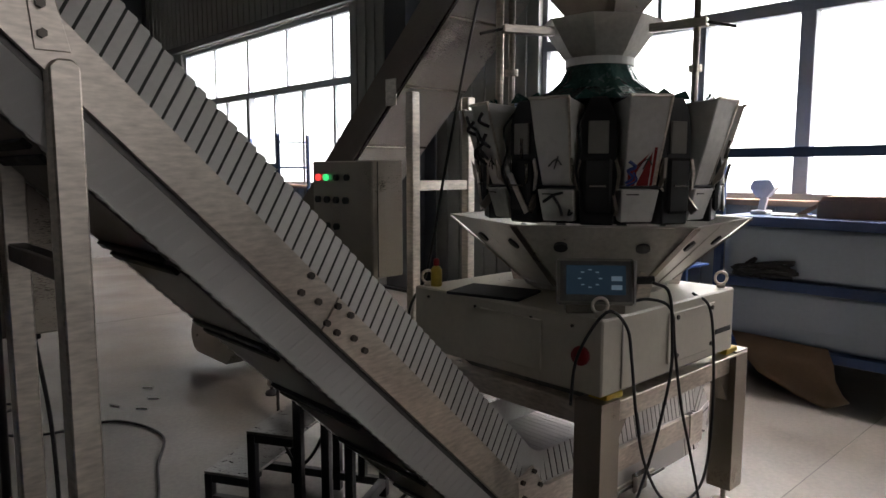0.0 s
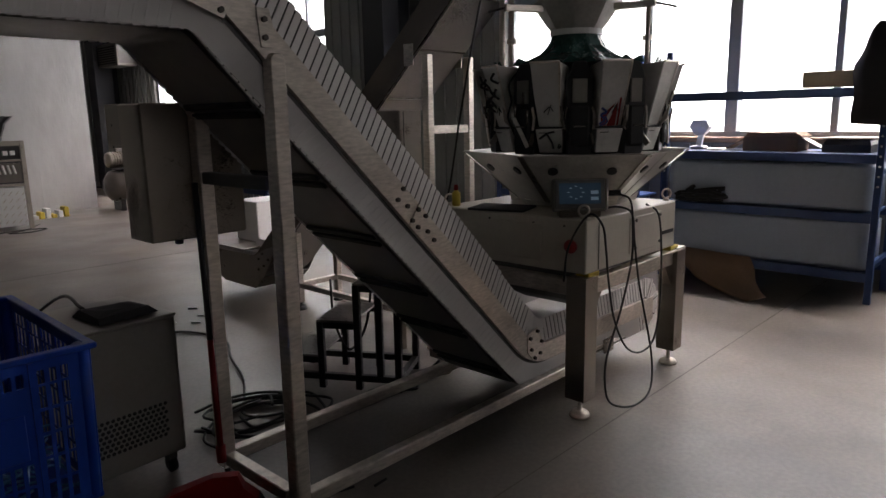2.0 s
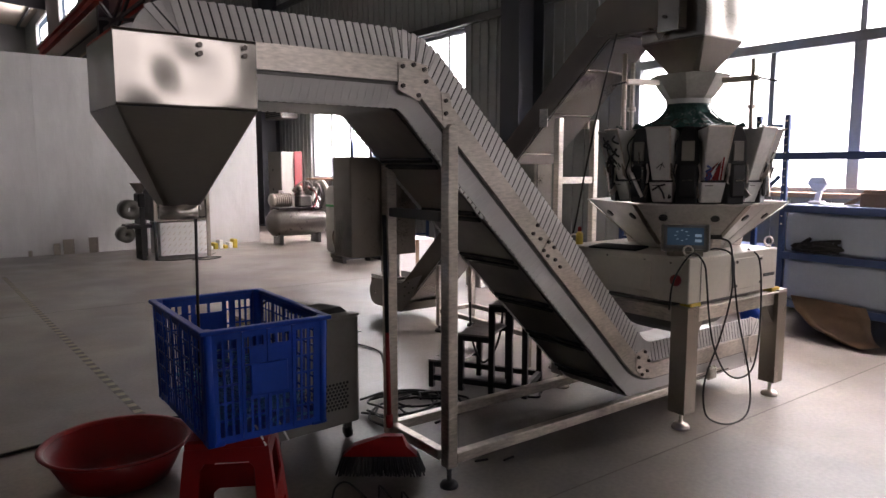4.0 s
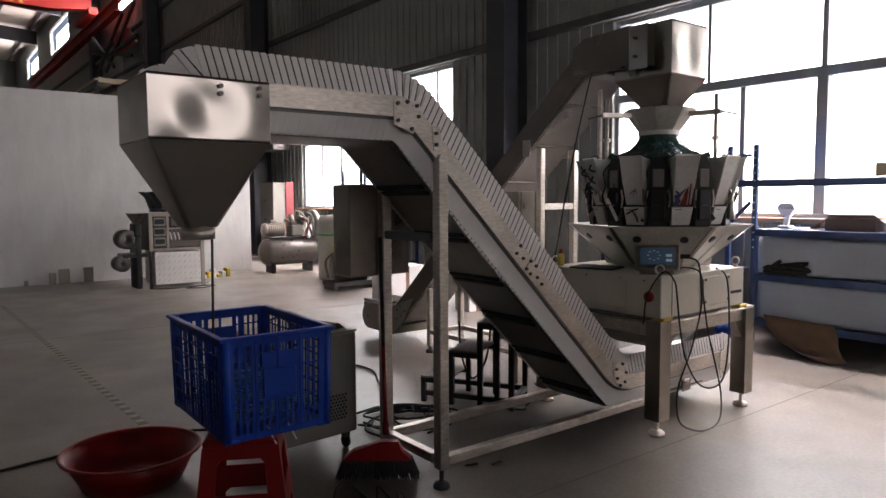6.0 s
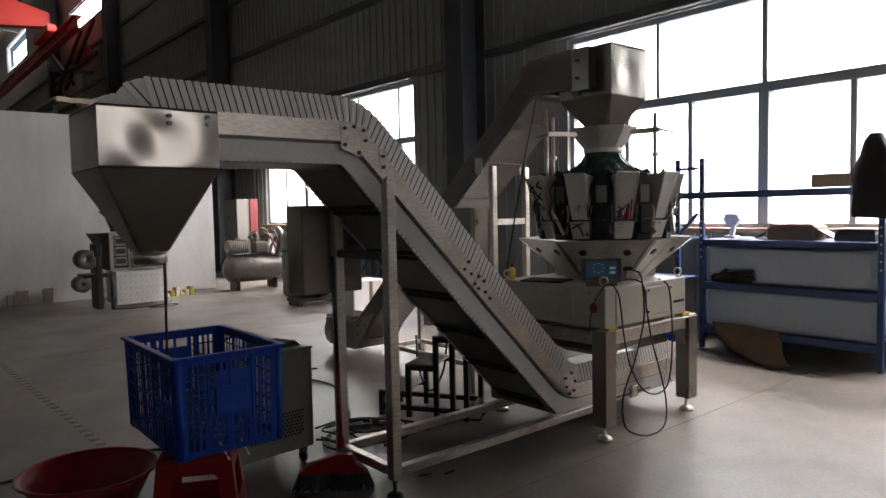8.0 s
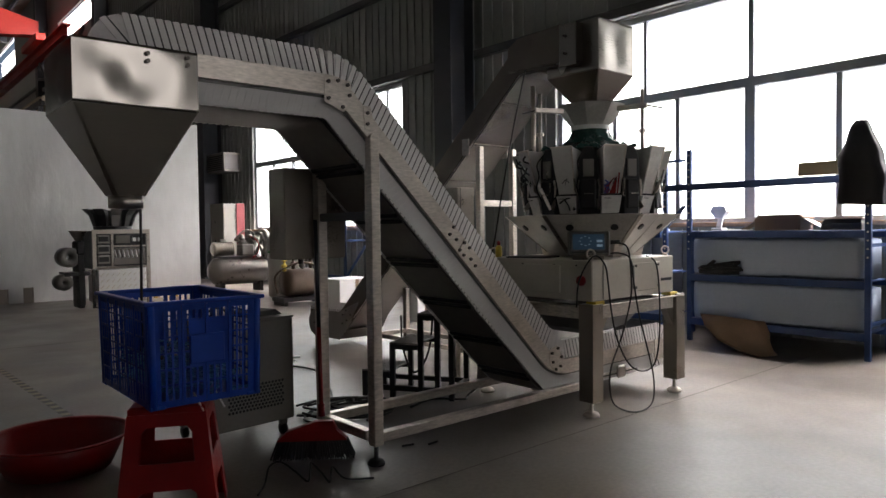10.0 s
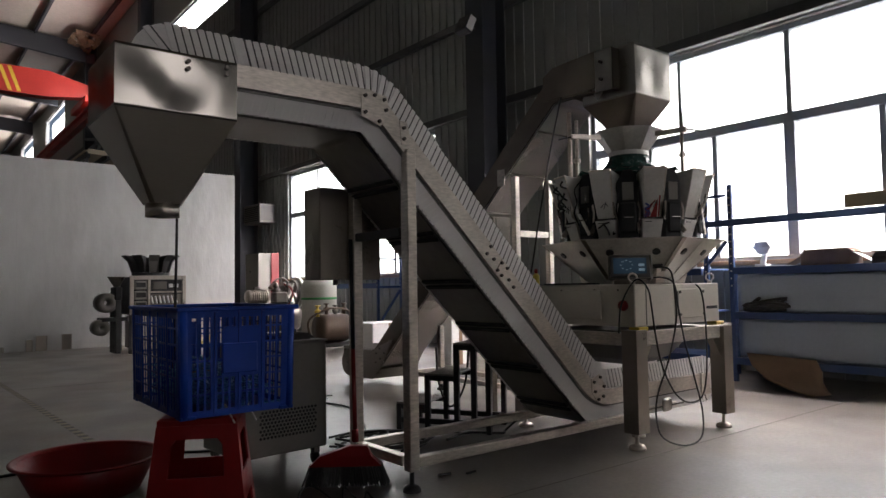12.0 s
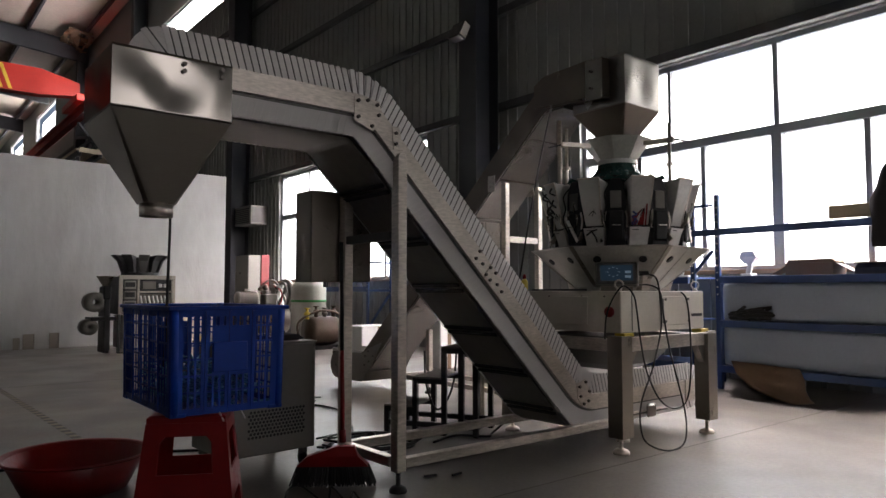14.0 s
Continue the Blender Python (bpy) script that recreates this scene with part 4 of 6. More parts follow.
# flared six-sided collecting pan, two overlapping sheets to each side
PAN_TURN = 247.5
for k in range(6):
    q0, q1 = radians(PAN_TURN + 60 * k), radians(PAN_TURN + 60 * (k + 1))

    def rim_point(r, z, q):
        return Vector((WC[0] + r * math.cos(q), WC[1] + r * math.sin(q), z))

    out = Vector((math.cos((q0 + q1) / 2), math.sin((q0 + q1) / 2), -1.05)).normalized()
    for e0, e1, lift in ((0.004, 0.508, 0.0), (0.492, 0.996, 0.004)):
        b = bmesh.new()
        line = [(0.31, 1.03), (0.605, 1.29), (0.628, 1.294), (0.627, 1.289), (0.607, 1.284), (0.313, 1.024)]
        r0, r1 = ([b.verts.new(rim_point(r, z + (lift if r > 0.4 else 0), q0).lerp(rim_point(r, z + (lift if r > 0.4 else 0), q1), e) + out * lift) for r, z in line] for e in (e0, e1))
        b.faces.new(r0)
        b.faces.new(r1[::-1])
        for i in range(len(line)):
            j = (i + 1) % len(line)
            b.faces.new((r0[i], r0[j], r1[j], r1[i]))
        part("pan_sheet", b, PAN, weigher, "scratched flared steel pan sheet")
    for e in (0.22, 0.78):
        p = rim_point(0.52, 1.2135, q0).lerp(rim_point(0.52, 1.2135, q1), e)
        part("pan_knob", rod(p - out * 0.004, p + out * 0.014, 0.026, 12), BLACK_STEEL, weigher, "dark oval fixing knob")
    # folded corner strip that covers the joint of two sides
    part("corner_strip", beam(rim_point(0.318, 1.03, q0), rim_point(0.625, 1.288, q0), 0.03, 0.006), STEEL_DULL, weigher)
part("pan_neck", moved(lathe([(0.31, 1.03), (0.29, 1.004), (0.2, 1.002), (0.2, 1.0)], 16), pose(WC[0], WC[1], 0)), PAN, weigher)
for q in (200, 245, 320, 20, 110):
    a = radians(q)
    part("pan_bracket", moved(prism([(-0.05, 0.0), (0.03, 0.0), (0.07, 0.14), (0.03, 0.14)], -0.03, 0.03, "xz"), pose(WC[0] + 0.33 * math.cos(a), WC[1] + 0.33 * math.sin(a), 1.001, 0, 0, q)), STEEL, weigher, "bent steel bracket")

# core and the ring of buckets
part("core", moved(lathe([(0.29, 1.28), (0.30, 1.45), (0.27, 1.60), (0.25, 1.74), (0.2, 1.78), (0.001, 1.78)], 20), pose(WC[0], WC[1], 0)), BLACK_STEEL, weigher, "dark inner drive body", True)
view = 215.0
for k in range(10):
    q = view + 18 + 36 * k
    M = pose(WC[0], WC[1], 0, 0, 0, q)
    ri, ro = 0.38, 0.515
    b = loft([[(ri, -0.048, 1.43), (ro - 0.045, -0.056, 1.43), (ro - 0.045, 0.056, 1.43), (ri, 0.048, 1.43)],
              [(ri, -0.060, 1.59), (ro + 0.005, -0.068, 1.59), (ro + 0.005, 0.068, 1.59), (ri, 0.060, 1.59)],
              [(ri, -0.070, 1.725), (ro + 0.045, -0.074, 1.74), (ro + 0.045, 0.074, 1.74), (ri, 0.070, 1.725)]])
    bk = part("feed_bucket", moved(bevel(b, 0.004), M), BUCKET, weigher, "tapered steel feed bucket")
    part("bucket_lip", moved(box(ro + 0.037, ro + 0.052, -0.076, 0.076, 1.733, 1.744, 0.003), M), STEEL, bk)
    part("edge_fold", moved(beam((ro - 0.043, 0.055, 1.434), (ro + 0.047, 0.073, 1.735), 0.008, 0.006), M), STEEL, bk)
    part("gate_arm", moved(prism([(ro - 0.045, 1.42), (ro + 0.0, 1.46), (ro + 0.01, 1.53), (ro - 0.025, 1.47)], 0.068, 0.078, "xz"), M), STEEL_DULL, bk)
    part("hinge_pin", moved(rod((ro - 0.038, -0.078, 1.427), (ro - 0.038, 0.086, 1.427), 0.004, 6), M), BLACK, bk)
    mk = bmesh.new()
    if k % 3 != 1:
        cable([(ro - 0.012, -0.02, 1.50), (ro - 0.004, 0.012, 1.525), (ro - 0.010, 0.03, 1.505)], 0.0025, 4, 4, mk)
        cable([(ro - 0.016, 0.0, 1.49), (ro - 0.002, 0.02, 1.535)], 0.0025, 4, 4, mk)
        part("marker_stroke", moved(mk, M), BLACK, bk, "dark marker strokes")
    b = loft([[(ri + 0.01, -0.052, 1.30), (ro - 0.065, -0.06, 1.30), (ro - 0.065, 0.06, 1.30), (ri + 0.01, 0.052, 1.30)],
              [(ri, -0.064, 1.418), (ro - 0.03, -0.07, 1.418), (ro - 0.03, 0.07, 1.418), (ri, 0.064, 1.418)]])
    wb = part("weigh_bucket", moved(bevel(b, 0.004), M), BUCKET, weigher, "shallow steel weigh bucket")
    part("bucket_slot", moved(box(ro - 0.040, ro - 0.030, -0.05, -0.005, 1.398, 1.402), M), BLACK, wb)
    # drive housing between two buckets: shouldered body, grey panel, levers and pipes
    N = pose(WC[0], WC[1], 0, 0, 0, q - 18)
    h = part("drive_housing", moved(prism([(-0.06, 1.29), (0.06, 1.29), (0.066, 1.52), (0.066, 1.66), (0.042, 1.70), (0.03, 1.745), (-0.03, 1.745), (-0.042, 1.70), (-0.066, 1.66), (-0.066, 1.52)], 0.33, 0.47, "yz", None, 0.006), N), BLACK_STEEL, weigher, "black drive housing between buckets")
    part("cover_plate", moved(box(0.471, 0.482, -0.036, 0.036, 1.545, 1.66, 0.003), N), GREY_BOX, h, "grey cover plate")
    part("motor_body", moved(box(0.471, 0.492, -0.05, 0.05, 1.33, 1.53, 0.012), N), BLACK, h)
    for e in (-1, 1):
        part("lever", moved(prism([(e * 0.062, 1.41), (e * 0.074, 1.42), (e * 0.080, 1.48), (e * 0.066, 1.53), (e * 0.058, 1.52), (e * 0.068, 1.475)], 0.474, 0.482, "yz"), N), STEEL, h, "bright bent lever")
    part("bracket_arm", moved(beam((0.44, 0.05, 1.41), (0.50, 0.066, 1.335), 0.012, 0.03), N), STEEL_DULL, h)
    part("hose", moved(cable([(0.47, -0.045, 1.70), (0.50, -0.07, 1.64), (0.49, -0.062, 1.56), (0.50, -0.075, 1.48), (0.47, -0.05, 1.38)], 0.005, 5, 5), N), BLACK, h)
    if k in (2, 9, 7, 8):
        # opened housing: bare shafts and bright clips
        for e, z in ((-0.03, 1.47), (0.02, 1.53), (0.045, 1.44)):
            part("shaft", moved(rod((0.50, e, z), (0.515, e + 0.012, z + 0.07), 0.006, 8), N), STEEL_HOPPER, h, "bright bare shaft", True)
        part("strut", moved(beam((0.505, -0.05, 1.50), (0.50, 0.05, 1.33), 0.006, 0.022), N), STEEL, h)
# scribbled film on the buckets
M = pose(WC[0], WC[1], 0, 0, 0, view + 18)
tilt = math.degrees(math.atan2(0.05, 0.16))
FACE = M @ pose(0.4705, 0, 1.432, 0, tilt, 0)
part("decal", moved(prism([(-0.015, 0.0), (0.03, 0.0), (0.03, 0.125)], 0.0012, 0.0028, "yz"), FACE), RED_PLASTIC, weigher, "torn red film with pale stripes")
part("decal", moved(prism([(-0.05, 0.055), (-0.02, 0.075), (0.02, 0.118), (-0.018, 0.08), (-0.018, 0.0), (-0.045, 0.0)], 0.001, 0.0024, "yz"), FACE), RED_PLASTIC, weigher, "torn red film with pale stripes")
part("decal", moved(box(0.001, 0.0026, 0.036, 0.046, 0.0, 0.14), FACE), RED_PLASTIC, weigher, "torn red film with pale stripes")
mk = bmesh.new()
cable([(0.004, -0.055, 0.01), (0.004, -0.03, 0.03), (0.004, -0.05, 0.055), (0.004, -0.025, 0.07), (0.004, -0.05, 0.09)], 0.006, 5, 4, mk)
cable([(0.004, -0.05, 0.0), (0.004, -0.015, 0.02), (0.004, -0.03, 0.05)], 0.005, 5, 4, mk)
part("marker_stroke", moved(mk, FACE), BLUE_INK, weigher, "dark blue marker strokes")
M = pose(WC[0], WC[1], 0, 0, 0, view - 18)
mk = bmesh.new()
cable([(0.473, -0.05, 1.37), (0.479, -0.01, 1.395), (0.481, 0.03, 1.405)], 0.006, 5, 4, mk)
cable([(0.479, -0.012, 1.395), (0.470, 0.012, 1.355), (0.462, 0.02, 1.32)], 0.006, 5, 4, mk)
cable([(0.466, 0.05, 1.345), (0.462, 0.045, 1.325), (0.464, 0.06, 1.335)], 0.006, 5, 4, mk)
part("marker_stroke", moved(mk, M), BLACK, weigher, "dark marker strokes")
for k in (-2,):
    M = pose(WC[0], WC[1], 0, 0, 0, view - 54)
    b = bmesh.new()
    rng = random.Random(12)
    for i in range(9):
        y, z = rng.uniform(-0.02, 0.10), rng.uniform(1.44, 1.66)
        r = 0.50 + (z - 1.43) * 0.3
        cable([(r, y, z), (r + 0.03, y + rng.uniform(-0.03, 0.03), z + 0.02), (r + 0.025, y + rng.uniform(-0.04, 0.04), z + 0.05)], 0.007, 5, 6, b)
    part("dark_fitting", moved(b, M), BLACK_STEEL, weigher, "dark tangled fitting on a bucket", True)
rng = random.Random(17)
for k in range(5):
    q = radians(view - 72 + 36 * k)
    rr = 0.50
    x, y = WC[0] + rr * math.cos(q), WC[1] + rr * math.sin(q)
    part("bright_clip", moved(box(-0.006, 0.006, -0.03, 0.03, 1.427, 1.434, 0.001), pose(x, y, 0, 0, 0, math.degrees(q) + rng.uniform(-20, 20))), STEEL_HOPPER, weigher, "bright bent steel clip")
    part("film_shred", moved(prism([(-0.09, 0.0), (0.08, 0.0), (0.05, 0.03), (0.0, 0.012), (-0.05, 0.035)], -0.004, 0.004, "xz"), pose(WC[0] + 0.44 * math.cos(q), WC[1] + 0.44 * math.sin(q), 1.742, 14, 0, math.degrees(q) + 90)), GREEN_FILM, weigher, "ragged edge of dark film")

# green film skirt, band, funnel and its clamp rods
sk = lathe([(0.132, 1.925), (0.136, 1.89), (0.155, 1.85), (0.20, 1.81), (0.27, 1.775), (0.33, 1.755), (0.30, 1.75)], 40)
for v in sk.verts:
    f = 1 + 0.06 * math.sin(11 * math.atan2(v.co.y, v.co.x)) * min(1, (1.92 - v.co.z) * 8) + random.uniform(-0.02, 0.02)
    v.co.x, v.co.y = v.co.x * f, v.co.y * f
part("film_skirt", moved(sk, pose(WC[0], WC[1], 0)), GREEN_FILM, weigher, "crumpled dark green plastic film skirt")
part("clamp_band", moved(lathe([(0.136, 1.938), (0.142, 1.938), (0.142, 1.908), (0.136, 1.908)], 30), pose(WC[0], WC[1], 0)), WHITE_P, weigher, "pale clamp band")
fn = lathe([(0.135, 1.935), (0.155, 1.955), (0.242, 2.078), (0.247, 2.084), (0.239, 2.084), (0.153, 1.962), (0.13, 1.94)], 8)
part("infeed_funnel", moved(fn, pose(WC[0], WC[1], 0, 0, 0, 22.5 + 51)), PAN, weigher, "octagonal steel infeed funnel")
for q, hi in ((view - 62, 2.16), (view + 66, 2.16), (view + 180, 2.14)):
    N = pose(WC[0], WC[1], 0, 0, 0, q)
    part("stand_rod", moved(rod((0.39, 0, 1.50), (0.39, 0, hi), 0.013, 12), N), STEEL, weigher, "bright round stand rod", True)
    part("clamp", moved(box(0.21, 0.43, -0.018, 0.018, 2.025, 2.06, 0.004), N), STEEL, weigher)
    part("clamp_lever", moved(rod((0.43, 0, 2.042), (0.53, 0.02, 2.015), 0.006, 8), N), BLACK, weigher)
    part("collar", moved(rod((0.39, 0, 1.86), (0.39, 0, 1.885), 0.026, 12), N), STEEL, weigher)
for q in (view - 70,):
    N = pose(WC[0], WC[1], 0, 0, 0, q)
    part("stand_rod", moved(rod((0.43, 0.03, 1.45), (0.43, 0.03, 2.22), 0.016, 12), N), STEEL, weigher, "bright round stand rod", True)

# operator screen on the base box, facing along -x
scr = thing("operator_screen", (1.60, -0.165, 1.0), "small lit touch screen operator panel on the weigher", "touch screen", turn=42)
part("stand_foot", box(0.0, 0.09, -0.1, 0.1, 0.0, 0.03, 0.003), STEEL_DULL, scr)
TS = pose(0, 0, 0.03, 0, 12, 0)
part("housing", moved(box(0.0, 0.05, -0.13, 0.13, 0.0, 0.16, 0.008), TS), GREY_BOX, scr, "grey screen housing")
part("bezel", moved(box(-0.004, -0.0005, -0.12, 0.12, 0.012, 0.15, 0.0012), TS), STEEL_DARK, scr)
sg = part("display", moved(box(-0.007, -0.0045, -0.1, 0.1, 0.035, 0.135), TS), SCREEN, scr, "dim blue display")
for y, z in ((-0.07, 0.09), (-0.07, 0.06)):
    part("screen_button", moved(box(-0.0085, -0.0072, y - 0.018, y + 0.018, z - 0.008, z + 0.008), TS), ICON, sg)
bars = bmesh.new()
for i in range(8):
    a = 2 * math.pi * i / 8
    y, z = 0.02 + 0.035 * math.cos(a), 0.09 + 0.03 * math.sin(a)
    box(-0.0085, -0.0072, y - 0.006, y + 0.006, z - 0.002, z + 0.002, 0, bars)
part("screen_marks", moved(bars, TS), ICON, sg)
part("edge_strip", box(0.01, 0.055, -0.136, -0.131, 0.03, 0.18), WHITE_P, scr, "bright side strip")
part("plug", rod((0.04, -0.137, 0.11), (0.04, -0.20, 0.112), 0.014, 10), BLACK, scr)

# black leads looping down in front of the base box
for name, pts in (("power_lead", [(1.73, -0.30, 1.11), (1.79, -0.33, 1.07), (1.84, -0.32, 0.911), (1.855, -0.31, 0.76), (1.763, -0.31, 0.531), (1.62, -0.32, 0.328), (1.59, -0.33, 0.184), (1.64, -0.34, 0.077), (1.83, -0.36, 0.009), (2.03, -0.35, 0.03), (2.10, -0.32, 0.184), (2.025, -0.31, 0.433), (1.941, -0.31, 0.637), (1.90, -0.30, 0.85), (1.86, -0.30, 1.0), (1.78, -0.26, 1.04), (1.70, -0.22, 1.03)]),
                  ("eye_lead", [(1.49, -0.15, 0.70), (1.485, -0.17, 0.85), (1.50, -0.22, 0.97), (1.545, -0.26, 1.03), (1.60, -0.29, 0.97), (1.617, -0.30, 0.86), (1.637, -0.31, 0.677), (1.701, -0.31, 0.485), (1.83, -0.31, 0.314), (1.995, -0.31, 0.245), (2.145, -0.31, 0.296), (2.196, -0.31, 0.564), (2.21, -0.28, 0.93), (2.17, -0.22, 1.01)])):
    tagged(link(name, cable(pts, 0.0055, 9, 7), BLACK, None, "black cable looping in front of the weigher", True), category="cable")
tagged(link("clipboard", prism([(1.56, 0.15), (1.78, 0.22), (1.70, 0.52), (1.48, 0.45)], 1.001, 1.012, "xy"), DARK_CLOTH, None, "thin dark document folder on the weigher"), category="folder")
bt = thing("spray_bottle", (1.58, 0.62, 1.001), "small yellow bottle with a red cap", "bottle")
part("bottle", lathe([(0.001, 0), (0.022, 0), (0.024, 0.01), (0.024, 0.07), (0.012, 0.085), (0.001, 0.085)], 14), YELLOW, bt, "", True)
part("cap", lathe([(0.012, 0.086), (0.014, 0.088), (0.012, 0.115), (0.001, 0.118)], 12), RED_PLASTIC, bt, "red cap", True)
tagged(link("ceiling_cable", cable([(1.775, 0.52, 2.36), (1.73, 0.60, 1.95), (1.67, 0.66, 1.5), (1.58, 0.68, 1.06), (1.50, 0.70, 0.90), (1.46, 0.72, 0.6)], 0.006), BLACK, None, "black cable hanging from the feeding conveyor", True), category="cable")


# ---- crate, stool, basin, broom, cabinet ----
def lattice(us, zs, solid, th, lean):
    """A pierced plate in one piece: cells between the lines us and zs that solid(i, j) keeps; leans outwards by lean at its top."""
    b = bmesh.new()
    made = {}
    H = zs[-1] - zs[0]

    def vert(i, j, k):
        if (i, j, k) not in made:
            f = 1 + 2 * lean * ((zs[j] - zs[0]) / H) / (us[-1] - us[0])
            made[i, j, k] = b.verts.new((us[i] * f, -lean * (zs[j] - zs[0]) / H + k * th, zs[j]))
        return made[i, j, k]

    nu, nz = len(us) - 1, len(zs) - 1
    keep = {(i, j) for i in range(nu) for j in range(nz) if solid(i, j)}
    for i, j in keep:
        ring = [(i, j), (i + 1, j), (i + 1, j + 1), (i, j + 1)]
        b.faces.new([vert(*p, 0) for p in ring])
        b.faces.new([vert(*p, 1) for p in reversed(ring)])
        for (p, q), nb in zip(zip(ring, ring[1:] + ring[:1]), ((i, j - 1), (i + 1, j), (i, j + 1), (i - 1, j))):
            if nb not in keep:
                b.faces.new((vert(*q, 0), vert(*p, 0), vert(*p, 1), vert(*q, 1)))
    return b


def crate():
    L, W, H, z0, lean = 0.462, 0.704, 0.431, 0.507, 0.008
    c = thing("plastic_crate", (-0.877, 0.268, z0), "deep blue slotted plastic crate on a red stool", "crate", turn=-1.0)

    def side(length, turn, off, groups, panel, handle, slot=0.021, gap=0.62):
        edge, clear = 0.045, 0.078 if handle else 0.0
        pitch = (length - 2 * edge + 0.018) / groups
        cells = [(-length / 2, -length / 2 + edge, 0)]
        for g in range(groups):
            a = -length / 2 + edge + pitch * g
            n = max(2, int((pitch - 0.018) / slot))
            w = (pitch - 0.018) / n
            for i in range(n):
                cells += [(a + w * i, a + w * (i + gap), 1), (a + w * (i + gap), a + w * (i + 1), 0)]
            cells.append((a + pitch - 0.018, a + pitch if g < groups - 1 else length / 2, 0))
        if handle:
            # the slots give way to a hand hole in the middle
            left = [(p, min(q, -clear), k) for p, q, k in cells if p < -clear - 0.002]
            cells = left + [(-clear, -0.058, 0), (-0.058, 0.058, 2), (0.058, clear, 0)] + [(-q, -p, k) for p, q, k in reversed(left)]
        us, kinds = [c0[0] for c0 in cells] + [length / 2], [c0[2] for c0 in cells]
        zs = [0.0, 0.028, 0.085, 0.093, 0.150, 0.158, 0.215, 0.223, 0.280, 0.288, 0.345, 0.352, 0.388, H]
        def solid(i, j):
            u = (us[i] + us[i + 1]) / 2
            if kinds[i] == 2:
                return j not in (10, 11)
            if panel and abs(u) < 0.075 and 5 <= j <= 9:
                return True
            return kinds[i] == 0 or j % 2 == 0
        wall = part("side", moved(lattice(us, zs, solid, 0.0035, lean), pose(0, 0, 0, 0, 0, turn) @ pose(0, -off, 0)), BLUE_PLASTIC, c, "slotted blue side")
        M = pose(0, 0, 0, 0, 0, turn) @ pose(0, -off, 0)
        for g in range(1, groups):
            u = -length / 2 + edge + pitch * g - 0.009
            part("rib", moved(beam((u, -0.0025, 0.012), (u, -lean - 0.0025, H - 0.02), 0.012, 0.005), M), BLUE_PLASTIC, wall)
        if panel:
            part("label_plate", moved(box(-0.072, 0.072, -0.014, -0.0045, 0.165, 0.285, 0.003), M), BLUE_PLASTIC, wall, "plain raised label plate")

    side(L, 0, W / 2, 4, True, False)
    side(L, 180, W / 2, 4, False, True)
    side(W, 90, L / 2, 5, False, False, 0.034, 0.78)
    side(W, -90, L / 2, 5, False, False, 0.034, 0.78)
    for sx in (-1, 1):
        for sy in (-1, 1):
            x, y = sx * (L / 2 - 0.016), sy * (W / 2 - 0.016)
            part("corner_post", rod((x, y, 0.002), (x + sx * lean, y + sy * lean, H - 0.002), 0.021, 14), BLUE_PLASTIC, c, "", True)
            part("corner_foot", box(sx * (L / 2 - 0.06), sx * (L / 2 + 0.003), sy * (W / 2 - 0.06), sy * (W / 2 + 0.003), -0.004, 0.012, 0.003), BLUE_PLASTIC, c)
    e, i = 0.022, 0.006
    rim = bmesh.new()
    outer = [(-L / 2 - e, -W / 2 - e), (L / 2 + e, -W / 2 - e), (L / 2 + e, W / 2 + e), (-L / 2 - e, W / 2 + e)]
    inner = [(-L / 2 + i, -W / 2 + i), (L / 2 - i, -W / 2 + i), (L / 2 - i, W / 2 - i), (-L / 2 + i, W / 2 - i)]
    lo, hi, li, ii = ([rim.verts.new((x, y, z)) for x, y in ring] for ring, z in ((outer, H - 0.016), (outer, H), (inner, H - 0.016), (inner, H)))
    for k in range(4):
        n = (k + 1) % 4
        for quad in ((lo[k], lo[n], hi[n], hi[k]), (hi[k], hi[n], ii[n], ii[k]), (ii[k], ii[n], li[n], li[k]), (li[k], li[n], lo[n], lo[k])):
            rim.faces.new(quad)
    part("rim", bevel(rim, 0.003), BLUE_PLASTIC, c)
    part("floor_grid", box(-L / 2 + 0.012, L / 2 - 0.012, -W / 2 + 0.012, W / 2 - 0.012, 0.0, 0.008), BLUE_PLASTIC, c)
    x0, x1, y0, y1 = -0.877 - L / 2, -0.877 + L / 2, 0.268 - W / 2, 0.268 + W / 2
    # scattered small pieces lying in the crate
    b = bmesh.new()
    rng = random.Random(4)
    for i in range(340):
        x, y = rng.uniform(x0 + 0.06, x1 - 0.06), rng.uniform(y0 + 0.06, y1 - 0.06)
        z = z0 + 0.02 + rng.uniform(0, 0.17) * (1 - abs(x + 0.877) * 1.3)
        d = Vector((rng.uniform(-1, 1), rng.uniform(-1, 1), rng.uniform(-0.35, 0.35))).normalized() * 0.04
        rod(Vector((x, y, z)) - d, Vector((x, y, z)) + d, 0.004, 4, b)
    tagged(link("loose_pieces", b, PRODUCT, None, "heap of small translucent blue plastic pieces in the crate"), category="plastic pieces", kind="stuff")
    for i, (x, y) in enumerate(((-0.93, y0), (-0.84, y0))):
        tagged(link("plastic_piece", rod((x, y + 0.03, 0.545), (x + 0.02, y - 0.02, 0.475), 0.004, 6), WHITE_P, None, "small pale plastic piece poking through the crate"), category="plastic piece", group="stuck pieces")


crate()

